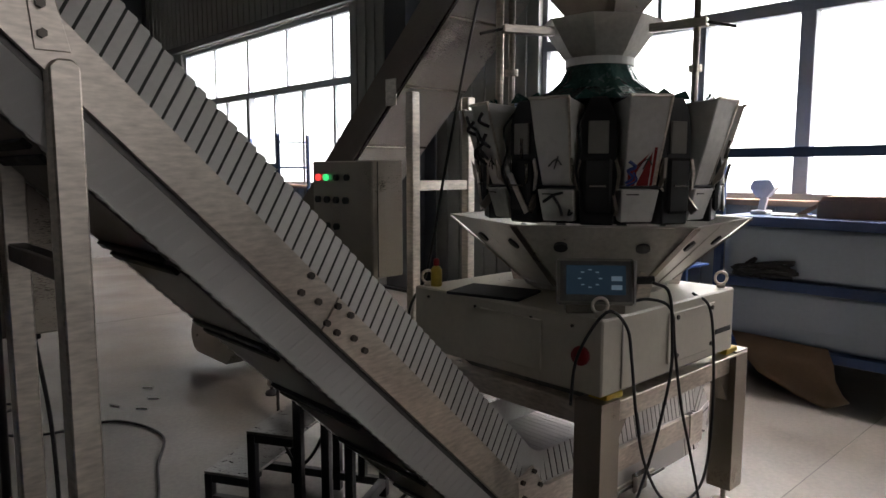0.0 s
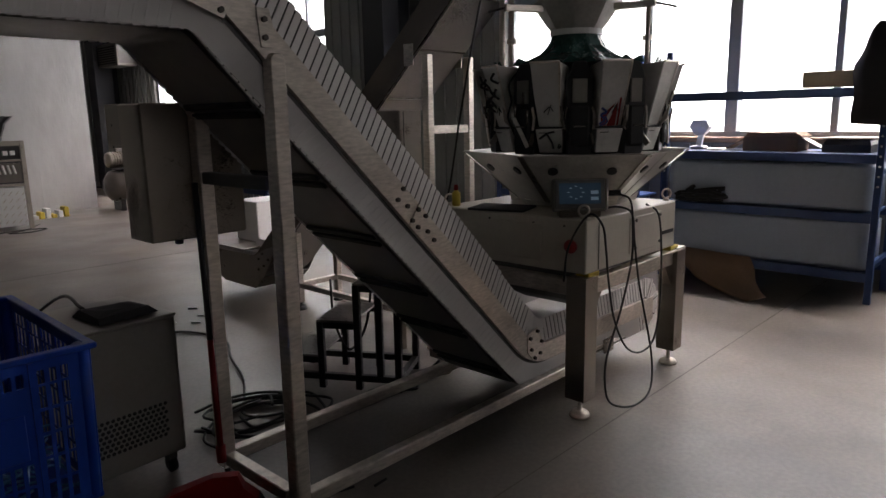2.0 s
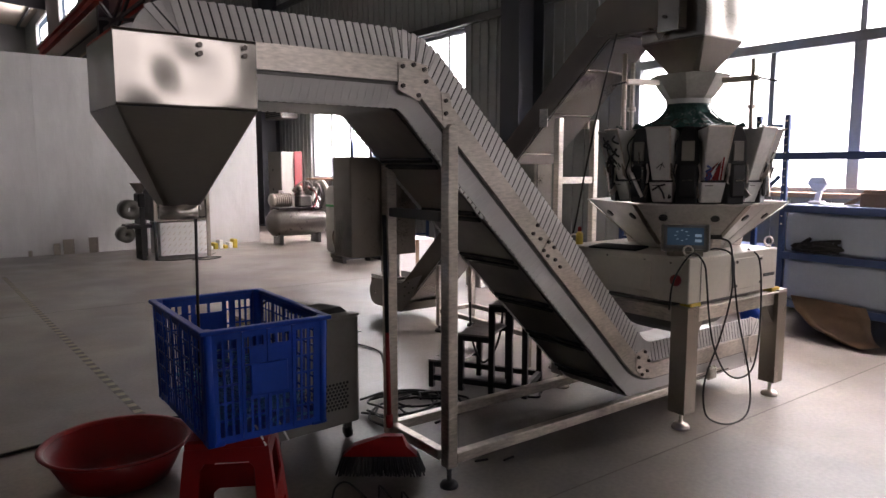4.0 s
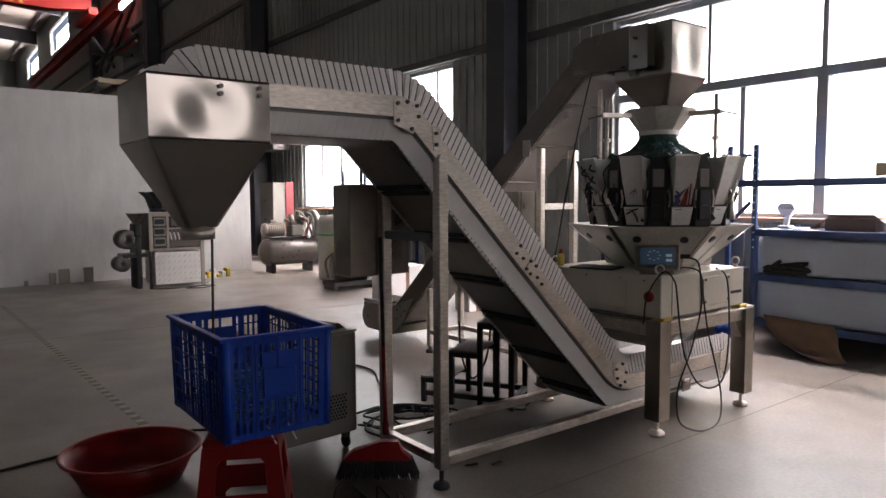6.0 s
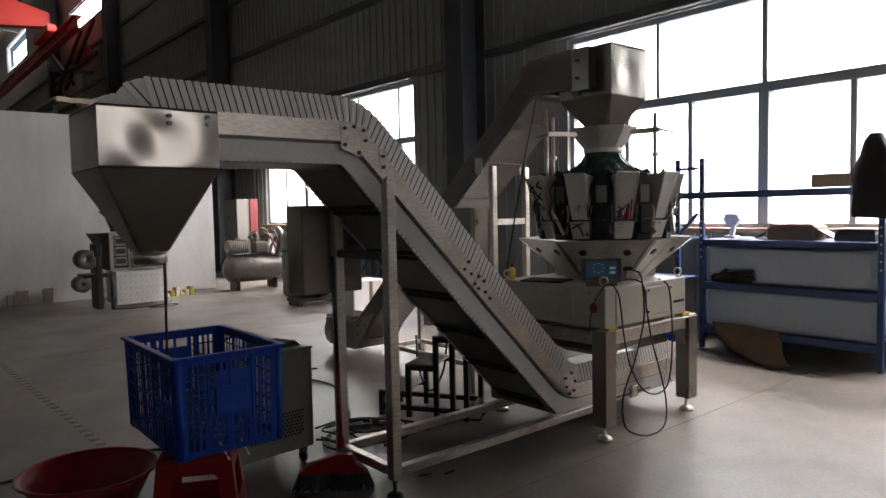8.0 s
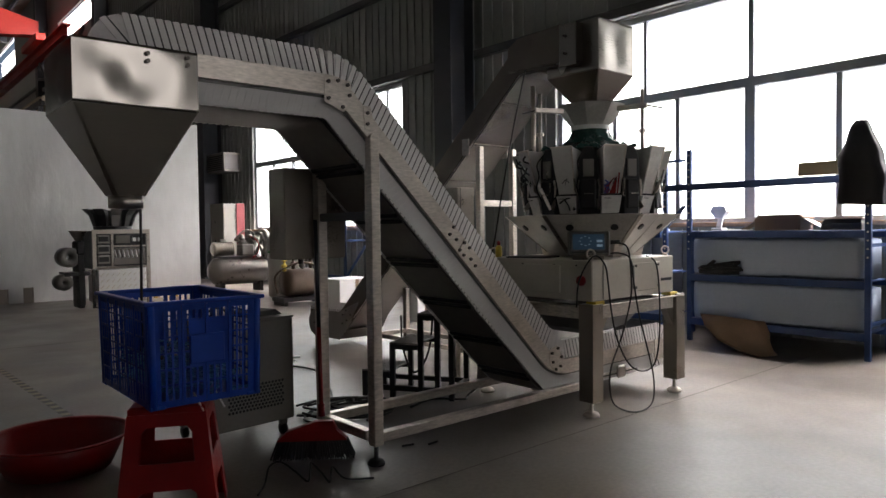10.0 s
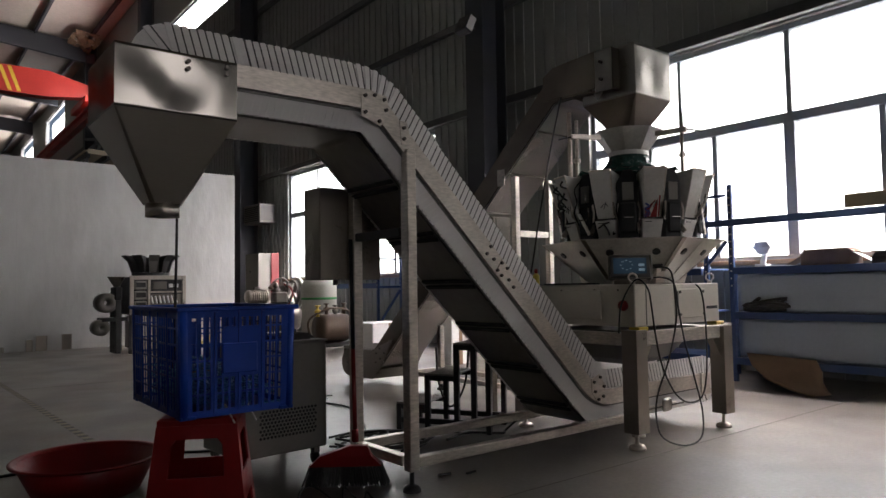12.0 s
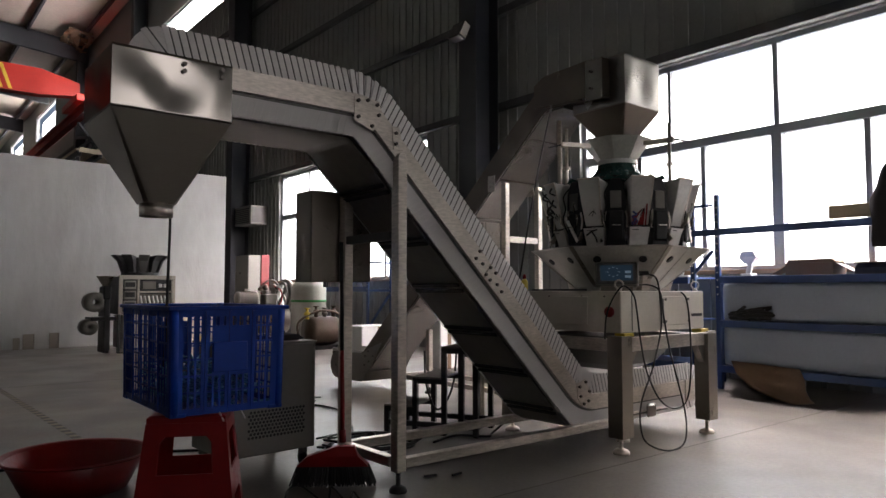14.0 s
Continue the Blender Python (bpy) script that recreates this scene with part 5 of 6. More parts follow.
def plastic_stool():
    st = thing("plastic_stool", (-0.965, 0.10, 0), "red plastic stool under the crate", "stool", turn=-28)
    H, S, F = 0.502, 0.150, 0.205          # height, half widths at the top and at the floor
    part("seat", loft([rect(-S, S, -S, S, H - 0.035), rect(-S, S, -S, S, H - 0.008), rect(-S + 0.012, S - 0.012, -S + 0.012, S - 0.012, H)]), RED_PLASTIC, st)
    for q in range(4):
        # one pierced side: rounded upper opening, cross band and tall foot opening
        us = [-1, -0.62, -0.50, 0.50, 0.62, 1]
        zs = [0.0, 0.145, 0.165, 0.275, 0.30, 0.395, 0.42, H - 0.03]
        b = bmesh.new()
        made = {}

        def vert(i, j, k):
            if (i, j, k) not in made:
                half = F + (S - F) * zs[j] / H - 0.001 - 0.007 * k
                made[i, j, k] = b.verts.new((us[i] * half, -half, zs[j]))
            return made[i, j, k]

        def solid(i, j):
            if j in (0, 1) and i in (1, 2, 3):
                return False
            return not (j in (3, 4, 5) and i in (1, 2, 3))

        keep = {(i, j) for i in range(5) for j in range(7) if solid(i, j)}
        for i, j in keep:
            ring = [(i, j), (i + 1, j), (i + 1, j + 1), (i, j + 1)]
            b.faces.new([vert(*p, 0) for p in ring])
            b.faces.new([vert(*p, 1) for p in reversed(ring)])
            for (p, r), nb in zip(zip(ring, ring[1:] + ring[:1]), ((i, j - 1), (i + 1, j), (i, j + 1), (i - 1, j))):
                if nb not in keep:
                    b.faces.new((vert(*r, 0), vert(*p, 0), vert(*p, 1), vert(*r, 1)))
        for tri in (((1, 5), (1, 6), (2, 6)), ((4, 5), (4, 6), (3, 6)), ((1, 1), (1, 2), (2, 2)), ((4, 1), (4, 2), (3, 2))):
            f, k = [vert(*p, 0) for p in tri], [vert(*p, 1) for p in tri]
            b.faces.new(f)
            b.faces.new(k[::-1])
            b.faces.new((f[0], f[2], k[2], k[0]))
        part("side", moved(b, pose(0, 0, 0, 0, 0, 90 * q)), RED_PLASTIC, st, "red pierced stool side")


plastic_stool()

basin = thing("plastic_basin", (-1.20, 1.07, 0), "large round red plastic basin on the floor", "basin")
part("bowl", lathe([(0.001, 0.004), (0.20, 0.004), (0.235, 0.02), (0.318, 0.172), (0.322, 0.170), (0.242, 0.010), (0.20, 0.0), (0.001, 0.0)], 44), RED_PLASTIC, basin, "", True)
part("rim", lathe([(0.317, 0.1725), (0.330, 0.184), (0.343, 0.187), (0.350, 0.181), (0.346, 0.173), (0.337, 0.176), (0.323, 0.1705)], 44), RED_PLASTIC, basin, "", True)

broom = thing("push_broom", (0, 0, 0), "red broom with dark bristles leaning on the conveyor post", "broom")
hb, ht = Vector((-0.05, 0.40, 0.19)), Vector((-0.025, 0.475, 1.27))
part("handle", rod(hb, hb.lerp(ht, 0.45), 0.012, 12), RED_PLASTIC, broom, "red tube handle", True)
part("grip", rod(hb.lerp(ht, 0.45), ht, 0.011, 12), BLACK_STEEL, broom, "dark upper handle", True)
part("collar", rod(hb.lerp(ht, 0.0), hb.lerp(ht, 0.06), 0.019, 12), RED_PLASTIC, broom, "", True)
BM = pose(-0.155, 0.32, 0, 0, 0, -37)
part("head", moved(loft([[(-0.185, -0.03, 0.10), (0.185, -0.03, 0.10), (0.185, 0.03, 0.10), (-0.185, 0.03, 0.10)], [(-0.13, -0.028, 0.15), (0.13, -0.028, 0.15), (0.13, 0.028, 0.15), (-0.13, 0.028, 0.15)], [(0.02, -0.02, 0.20), (0.11, -0.02, 0.20), (0.11, 0.02, 0.20), (0.02, 0.02, 0.20)]]), BM), RED_PLASTIC, broom, "red broom head")
br = bmesh.new()
rng = random.Random(8)
for i in range(46):
    for j in range(4):
        x, y = -0.18 + 0.36 * i / 45, -0.024 + 0.016 * j
        e = Vector((x * 1.18 + rng.uniform(-0.01, 0.01), y * 1.6 + rng.uniform(-0.01, 0.01), 0.004))
        rod(e, (x, y, 0.105), 0.0042, 4, br)
part("bristles", moved(br, BM), BLACK, broom, "black bristles")

cool = thing("grey_cabinet", (-0.29, 0.985, 0), "grey steel cabinet on castors with perforated panels", "cabinet", turn=4)
part("body", box(-0.27, 0.27, -0.22, 0.24, 0.10, 0.70, 0.008), GREY_BOX, cool)
part("side_panel", box(0.271, 0.277, -0.19, 0.21, 0.13, 0.67, 0.002), GREY_BOX, cool)
part("top_plate", box(-0.275, 0.275, -0.225, 0.245, 0.701, 0.712, 0.003), GREY_BOX, cool)
part("top_slot", box(0.02, 0.2, -0.15, 0.1, 0.7125, 0.716), BLACK, cool, "black recess in the top")
tagged(link("black_rag", moved(loft([[(-0.12, -0.10, 0.0), (0.13, -0.12, 0.0), (0.15, 0.10, 0.0), (-0.10, 0.12, 0.0)], [(-0.11, -0.08, 0.022), (0.10, -0.10, 0.03), (0.13, 0.07, 0.018), (-0.08, 0.10, 0.028)], [(-0.05, -0.03, 0.034), (0.03, -0.05, 0.03), (0.06, 0.03, 0.036), (-0.04, 0.04, 0.03)]]), pose(-0.20, 0.93, 0.717, 0, 0, 12)), DARK_CLOTH, None, "crumpled black rag lying on the grey cabinet"), category="rag")
for x in (-0.262, 0.254):
    part("corner_strip", box(x, x + 0.008, -0.227, -0.2205, 0.11, 0.695, 0.002), GREY_BOX, cool)
hole = mesh_of("mesh_hole", moved(lathe([(0.001, 0.0), (0.0085, 0.0), (0.0085, 0.0012), (0.001, 0.0012)], 6), pose(0, 0, 0, 90, 0, 0)), BLACK)
for i in range(16):
    for j in range(8):
        share("mesh_hole", hole, cool, pose(-0.15 + 0.022 * i + 0.011 * (j % 2), -0.2205, 0.20 + 0.0195 * j))
for x in (-0.22, 0.22):
    for y in (-0.17, 0.19):
        w = part("castor", box(x - 0.02, x + 0.02, y - 0.02, y + 0.02, 0.06, 0.099, 0.003), STEEL_DARK, cool)
        part("wheel", rod((x - 0.012, y, 0.036), (x + 0.012, y, 0.036), 0.036, 16), BLACK, w, "", True)

# step stool of black square tube with chequer-plate treads
step = thing("step_stool", (0.826, 1.288, 0), "black steel three-step stool with worn chequer-plate treads", "step stool", turn=-59.5)
T = 0.036
for k, (u0, u1, z) in enumerate(((0.0, 0.217, 0.182), (0.217, 0.434, 0.385), (0.434, 0.70, 0.60))):
    part("tread", box(u0, u1 + 0.01, 0.0, 0.40, z, z + 0.012, 0.002), TREAD, step, "worn chequer-plate tread")
    for v in (0.0, 0.40 - T):
        part("upright", box(u0, u0 + T, v, v + T, 0.0, z - 0.0005, 0.002), BLACK_STEEL, step)
        part("side_bar", box(u0 + T + 0.001, u1 - 0.001, v, v + T, z - T, z - 0.001, 0.002), BLACK_STEEL, step)
    part("front_bar", box(u0 + 0.001, u0 + T - 0.001, T + 0.001, 0.40 - T - 0.001, z - T, z - 0.001), BLACK_STEEL, step)
for v in (0.0, 0.40 - T):
    part("upright", box(0.70 - T, 0.70, v, v + T, 0.0, 0.5995, 0.002), BLACK_STEEL, step)
    part("upright", box(0.56, 0.56 + T, v + 0.001, v + T - 0.001, 0.08, 0.57, 0.002), BLACK_STEEL, step)
    part("low_bar", box(T + 0.001, 0.70 - T - 0.001, v + 0.003, v + T - 0.003, 0.05, 0.05 + T), BLACK_STEEL, step)
part("low_bar", box(0.70 - T + 0.001, 0.699, T + 0.001, 0.40 - T - 0.001, 0.05, 0.05 + T), BLACK_STEEL, step)

# cables on the floor
rng = random.Random(21)
for i in range(9):
    cx, cy, R = 0.52 + rng.uniform(-0.12, 0.12), 1.02 + rng.uniform(-0.12, 0.12), rng.uniform(0.16, 0.30)
    a0 = rng.uniform(0, 6.28)
    pts = [(cx + R * (1 + 0.12 * math.sin(3 * a + i)) * math.cos(a), cy + R * 0.8 * math.sin(a), 0.009 + 0.007 * (i % 4) + 0.012 * abs(math.sin(2 * a + i))) for a in (a0 + 0.75 * k for k in range(8))]
    tagged(link("floor_cable", cable(pts, 0.0075, 6, 6), BLACK, None, "black cable coiled loosely on the floor", True), category="cable", group="floor cables")
for pts in ([(0.55, 1.25, 0.01), (0.72, 1.55, 0.01), (0.85, 1.9, 0.01), (1.02, 2.3, 0.01), (0.9, 2.7, 0.01), (0.55, 2.75, 0.01), (0.35, 2.95, 0.01), (0.45, 3.3, 0.01), (0.6, 3.4, 0.01), (0.2, 3.5, 0.03), (-0.15, 2.9, 0.12), (-0.2, 1.6, 0.67), (-0.25, 1.1, 0.722)],
            [(0.85, 0.75, 0.01), (1.1, 0.82, 0.01), (1.25, 0.66, 0.01), (1.35, 0.72, 0.01), (1.5, 0.70, 0.1)],
            [(1.2, 1.3, 0.55), (1.18, 1.25, 0.3), (1.25, 1.2, 0.12), (1.4, 1.2, 0.3), (1.5, 1.25, 0.8), (1.7, 1.4, 0.98)],
            [(-3.2, 1.2, 0.008), (-2.2, 1.55, 0.008), (-1.5, 1.7, 0.008), (-0.9, 1.75, 0.008), (-0.4, 1.5, 0.008)]):
    tagged(link("floor_cable", cable(pts, 0.008, 8, 6), BLACK, None, "long black cable lying on the floor", True), category="cable", group="floor cables")
tagged(link("floor_cable", cable([(2.1, 9.5, 0.008), (1.75, 9.0, 0.008), (1.5, 8.85, 0.008), (1.75, 8.75, 0.008), (2.0, 8.9, 0.012), (1.7, 9.0, 0.014), (1.3, 8.95, 0.008), (1.0, 9.1, 0.008)], 0.007), BLACK, None, "thin black cable lying by the packing machine", True), category="cable", group="floor cables")
tagged(link("floor_cable", cable([(-0.62, 0.02, 0.008), (-0.53, 0.13, 0.008), (-0.46, 0.22, 0.05), (-0.40, 0.22, 0.062), (-0.37, 0.12, 0.03), (-0.36, 0.02, 0.008), (-0.33, 0.05, 0.05), (-0.30, 0.09, 0.066), (-0.28, 0.03, 0.03), (-0.29, -0.06, 0.008), (-0.26, -0.03, 0.045), (-0.23, 0.0, 0.05), (-0.21, -0.08, 0.01), (-0.10, -0.16, 0.008)], 0.005, 8, 6), BLACK, None, "thin black cable curling up from the floor", True), category="cable", group="floor cables")
tagged(link("cord", cable([(-1.012, 0.30, 1.34), (-1.012, 0.30, 1.26), (-1.01, 0.32, 1.0), (-1.0, 0.36, 0.8), (-0.99, 0.40, 0.64), (-0.94, 0.42, 0.62)], 0.006), BLACK, None, "thin black cord hanging from the hopper outlet into the crate", True), category="cord")
rng = random.Random(5)
for i, (x, y) in enumerate(((1.0, 2.95), (1.12, 2.8), (1.25, 2.95), (0.9, 3.05), (1.3, 3.2), (0.37, 0.12), (0.43, 0.06))):
    a = rng.uniform(0, 3.1)
    tagged(link("floor_scrap", rod((x, y, 0.006), (x + 0.07 * math.cos(a), y + 0.07 * math.sin(a), 0.006), 0.006, 6), WHITE_P if i < 5 else BLACK, None, "small plastic scrap lying on the floor"), category="scrap", group="floor scraps")


# ---- blue rack and table by the window ----
def rack_post(parent, x, y, h):
    p = part("upright", box(x - 0.02, x + 0.02, y - 0.025, y + 0.025, 0, h, 0.003), BLUE_STEEL, parent, "punched blue upright")
    me = HOLE
    z = h - 0.06
    while z > 0.9:
        share("hole", me, p, pose(x - 0.0205, y, z))
        z -= 0.075
    return p


HOLE = mesh_of("hole", moved(lathe([(0.001, 0.0), (0.009, 0.0), (0.009, 0.001), (0.001, 0.001)], 8), pose(0, 0, 0, 0, -90, 0)), WHITE_P)
rack = thing("storage_rack", (0, 0, 0), "blue steel storage rack with loaded shelves below the window", "rack")
RX, RB = 4.72, 5.28
for y in (-0.80, 0.88):
    rack_post(rack, RX, y, 1.42 if y < 0 else 2.0)
    rack_post(rack, RB, y, 1.15)
    for z in (0.3, 1.0):
        part("end_bar", box(RX + 0.021, RB - 0.021, y - 0.012, y + 0.012, z, z + 0.03), BLUE_STEEL, rack)
for z in (0.24, 0.70, 1.15):
    part("shelf_beam", box(RX - 0.021, RX + 0.019, -0.774, 0.874, z - 0.07, z, 0.003), BLUE_STEEL, rack)
    part("shelf_beam", box(RB - 0.019, RB + 0.019, -0.774, 0.874, z - 0.07, z, 0.003), BLUE_STEEL, rack)
    part("shelf_board", box(RX + 0.02, RB - 0.02, -0.77, 0.87, z - 0.02, z - 0.001, 0.002), BLUE_STEEL, rack)
part("upper_beam", box(RX - 0.021, RX + 0.019, -0.82, 1.6, 1.575, 1.645, 0.003), BLUE_STEEL, rack)
end = thing("storage_rack", (0, 0, 0), "neighbouring blue steel rack with a table top", "rack")
for y in (1.16, 2.8):
    rack_post(end, RX, y, 2.0 if y < 2 else 1.15)
    rack_post(end, RB, y, 1.15)
for z in (0.24, 0.70, 1.15):
    part("shelf_beam", box(RX - 0.021, RX + 0.019, 1.216, 2.774, z - 0.07, z, 0.003), BLUE_STEEL, end)
    part("shelf_board", box(RX + 0.02, RB - 0.02, 1.22, 2.77, z - 0.02, z - 0.001, 0.002), BLUE_STEEL, end)
part("link_bar", box(RX - 0.012, RX + 0.012, 0.926, 1.164, 1.88, 1.91), BLUE_STEEL, end)
part("brace", beam((RX, 0.93, 1.42), (RX, 1.16, 1.18), 0.02, 0.035), BLUE_STEEL, end)
def film_bale(x0, x1, y0, y1, z0, z1, label):
    """Folded plastic sheet stacked into a soft-edged bale."""
    f = thing("film_bale", (x0, y0, z0 + 0.001), label, "film bale", "film bales")
    L, H, D = y1 - y0, z1 - z0, x1 - x0
    rings = []
    for i in range(25):
        y = L * i / 24
        sag = 0.010 * noise.noise(Vector((y * 2.2, z0 * 7, 0.4)))
        e = 0.035 * (1 if 0 < i < 24 else 0.7)
        q = 0.0 if 0 < i < 24 else 0.012
        prof = [(e, 0), (D - e, 0), (D, e), (D, H - e), (D - e, H), (e, H), (e * 0.3 + q, H - e * 0.3), (q + sag, H - e), (q + sag - 0.006, H * 0.5), (q + sag, e), (e * 0.3 + q, e * 0.3)]
        rings.append([(px, y, max(0.0, pz - (q if pz > H / 2 else -q))) for px, pz in prof])
    part("film", loft(rings), FILM, f, "", True)
    for k in range(1, 3):
        part("fold_line", box(-0.0085, -0.0065, 0.03, L - 0.03, H * k / 3 - 0.001, H * k / 3 + 0.001), FILM, f)


film_bale(4.745, 5.2, -0.76, 0.85, 0.70, 1.075, "pale grey-blue bale of folded plastic film on the upper rack shelf")
film_bale(4.745, 5.2, -0.76, 0.85, 0.24, 0.628, "pale grey-blue bale of folded plastic film on the lower rack shelf")
heap = thing("cable_heap", (0, 0, 0), "tangled heap of black cables on the rack shelf", "cables")
rng = random.Random(3)
for i in range(14):
    pts = [(4.675 + rng.uniform(0, 0.045), 0.34 + 0.46 * rng.random() - 0.02 * k, 0.716 + 0.14 * rng.random() * (1 if k else 0.3) * (0.35 + 0.65 * i / 13)) for k in range(5)]
    part("cable", cable(pts, 0.014, 4, 5), BLACK, heap, "", True)
for y0, y1, z1 in ((-0.17, 0.26, 0.13),):
    bx = thing("cardboard_box", (5.0, 0.04, 1.151), "flat brown cardboard box on the rack top", "box")
    part("body", box(-0.14, 0.16, -0.22, 0.22, 0.0, 0.12, 0.004), CARD, bx)
    part("flap", prism([(-0.25, 0.121), (0.2, 0.121), (0.18, 0.15), (-0.2, 0.155)], -0.15, 0.12, "yz"), CARD, bx)
    part("flap", beam((0.0, -0.225, 0.11), (0.02, -0.36, 0.03), 0.25, 0.005), WHITE_P, bx, "pale loose flap")
    part("flap", beam((0.0, 0.225, 0.1), (0.0, 0.38, 0.01), 0.2, 0.005), CARD, bx)
sc = thing("bench_scale", (5.0, -0.53, 1.151), "dark flat bench scale on the rack top", "scale")
part("body", loft([rect(-0.14, 0.14, -0.17, 0.17, 0.0), rect(-0.14, 0.14, -0.17, 0.17, 0.06), rect(-0.10, 0.14, -0.15, 0.15, 0.10)]), BLACK_STEEL, sc)
part("platform", box(-0.13, 0.14, -0.18, 0.18, 0.101, 0.115, 0.003), STEEL_DULL, sc)
fan = thing("plastic_stand", (5.0, 0.70, 1.151), "small white plastic folded stand on the rack top", "plastic stand")
part("foot", box(-0.06, 0.06, -0.06, 0.06, 0, 0.03, 0.008), WHITE_P, fan)
part("neck", beam((0, 0, 0.03), (0.0, -0.02, 0.13), 0.03, 0.05), WHITE_P, fan)
part("head", loft([[(-0.03, -0.05, 0.13), (0.03, -0.05, 0.13), (0.03, 0.03, 0.13), (-0.03, 0.03, 0.13)], [(-0.05, -0.11, 0.20), (0.05, -0.11, 0.20), (0.05, 0.08, 0.20), (-0.05, 0.08, 0.20)], [(-0.04, -0.07, 0.26), (0.04, -0.07, 0.26), (0.04, 0.05, 0.26), (-0.04, 0.05, 0.26)]]), WHITE_P, fan)
pap = thing("paper_stack", (4.98, 0.42, 1.151), "loose white papers on the rack top", "papers")
for k in range(4):
    part("sheet", moved(box(-0.12, 0.12, -0.1, 0.1, 0.003 * k, 0.003 * k + 0.002), pose(0, 0.03 * k, 0, 0, 0, 13 * k - 20)), WHITE_P, pap)
fans = thing("plastic_part", (4.9, 1.45, 1.151), "white ribbed plastic part on the table", "plastic part")
for k in range(7):
    part("rib", beam((0, 0.012 * k - 0.04, 0.0), (0, 0.03 * k - 0.10, 0.17), 0.01, 0.02), WHITE_P, fans)
part("tray", box(-0.1, 0.1, -0.18, 0.16, 0.0, 0.02, 0.004), WHITE_P, fans)
coat = thing("hanging_coat", (4.66, -0.76, 1.36), "dark work coat hung over the rack upright", "coat")
cb = loft([[(-0.10, -0.20, 0.0), (0.06, -0.20, 0.0), (0.06, 0.14, 0.02), (-0.10, 0.14, 0.02)], [(-0.11, -0.2, 0.25), (0.06, -0.2, 0.25), (0.06, 0.15, 0.25), (-0.11, 0.15, 0.25)], [(-0.09, -0.15, 0.46), (0.06, -0.15, 0.46), (0.06, 0.16, 0.44), (-0.09, 0.16, 0.44)], [(-0.06, -0.06, 0.70), (0.05, -0.06, 0.70), (0.05, 0.06, 0.68), (-0.06, 0.06, 0.68)], [(-0.03, -0.04, 0.74), (0.03, -0.04, 0.74), (0.03, 0.03, 0.74), (-0.03, 0.03, 0.74)]])
bmesh.ops.subdivide_edges(cb, edges=list(cb.edges), cuts=3, use_grid_fill=True)
for v in cb.verts:
    v.co += Vector((0.016 * math.sin(38 * v.co.y + 5 * v.co.z), 0.008 * math.sin(21 * v.co.z), 0))
part("cloth", cb, DARK_CLOTH, coat, "", True)
tagged(link("hanging_board", box(4.64, 4.67, -0.60, -0.24, 1.65, 1.77, 0.002), PALE_BOARD, None, "pale board lying on the rack's upper beam"), category="board")
# bent cardboard sheet leaning on the rack
cs = bmesh.new()
near = [(4.64, 0.72, 0.30), (4.57, 0.64, 0.19), (4.47, 0.44, 0.08), (4.33, 0.15, 0.022), (4.21, -0.07, 0.006)]
back = [(4.70, 0.08, 0.27), (4.69, 0.04, 0.17), (4.63, 0.0, 0.08), (4.52, -0.08, 0.022), (4.42, -0.15, 0.006)]
rows = []
for j in range(7):
    rows.append([cs.verts.new(Vector(p).lerp(Vector(r), j / 6) + Vector((0.012 * math.sin(j + 2 * i), 0, 0))) for i, (p, r) in enumerate(zip(near, back))])
for a, b in zip(rows, rows[1:]):
    for i in range(len(near) - 1):
        cs.faces.new((a[i], a[i + 1], b[i + 1], b[i]))
ob = tagged(link("cardboard_sheet", cs, CARD, None, "curled brown cardboard sheet leaning under the rack", True), category="cardboard")
ob.modifiers.new("thick", "SOLIDIFY").thickness = 0.005
bag = thing("blue_bag", (4.52, 1.05, 0.095), "small crumpled blue plastic bag on the floor", "bag")
bb = bmesh.new()
bmesh.ops.create_icosphere(bb, subdivisions=3, radius=0.10)
for v in bb.verts:
    v.co *= 1 + 0.3 * noise.noise(v.co * 14)
part("film", bb, BLUE_PLASTIC, bag, "", True)
part("knot", rod((0, 0, 0.09), (0.01, 0.0, 0.13), 0.012, 6), BLUE_PLASTIC, bag)

# second rack far along the wall
r2 = thing("storage_rack", (0, 0, 0), "blue steel rack standing by the far window", "rack")
for x, y in ((4.8, 7.6), (5.3, 7.6), (4.8, 9.4), (5.3, 9.4)):
    rack_post(r2, x, y, 2.0)
for z in (0.3, 1.0, 1.5):
    part("shelf_beam", box(4.78, 4.82, 7.626, 9.374, z, z + 0.08), BLUE_STEEL, r2)
    part("end_bar", box(4.821, 5.279, 7.59, 7.61, z, z + 0.03), BLUE_STEEL, r2)
part("end_bar", box(4.821, 5.279, 7.59, 7.61, 1.88, 1.90), BLUE_STEEL, r2)
part("shelf_board", box(4.82, 5.28, 7.63, 9.37, 0.99, 1.01), BLUE_STEEL, r2)
part("brace", beam((4.82, 7.6, 0.35), (5.28, 7.6, 0.95), 0.03, 0.04), BLUE_STEEL, r2)

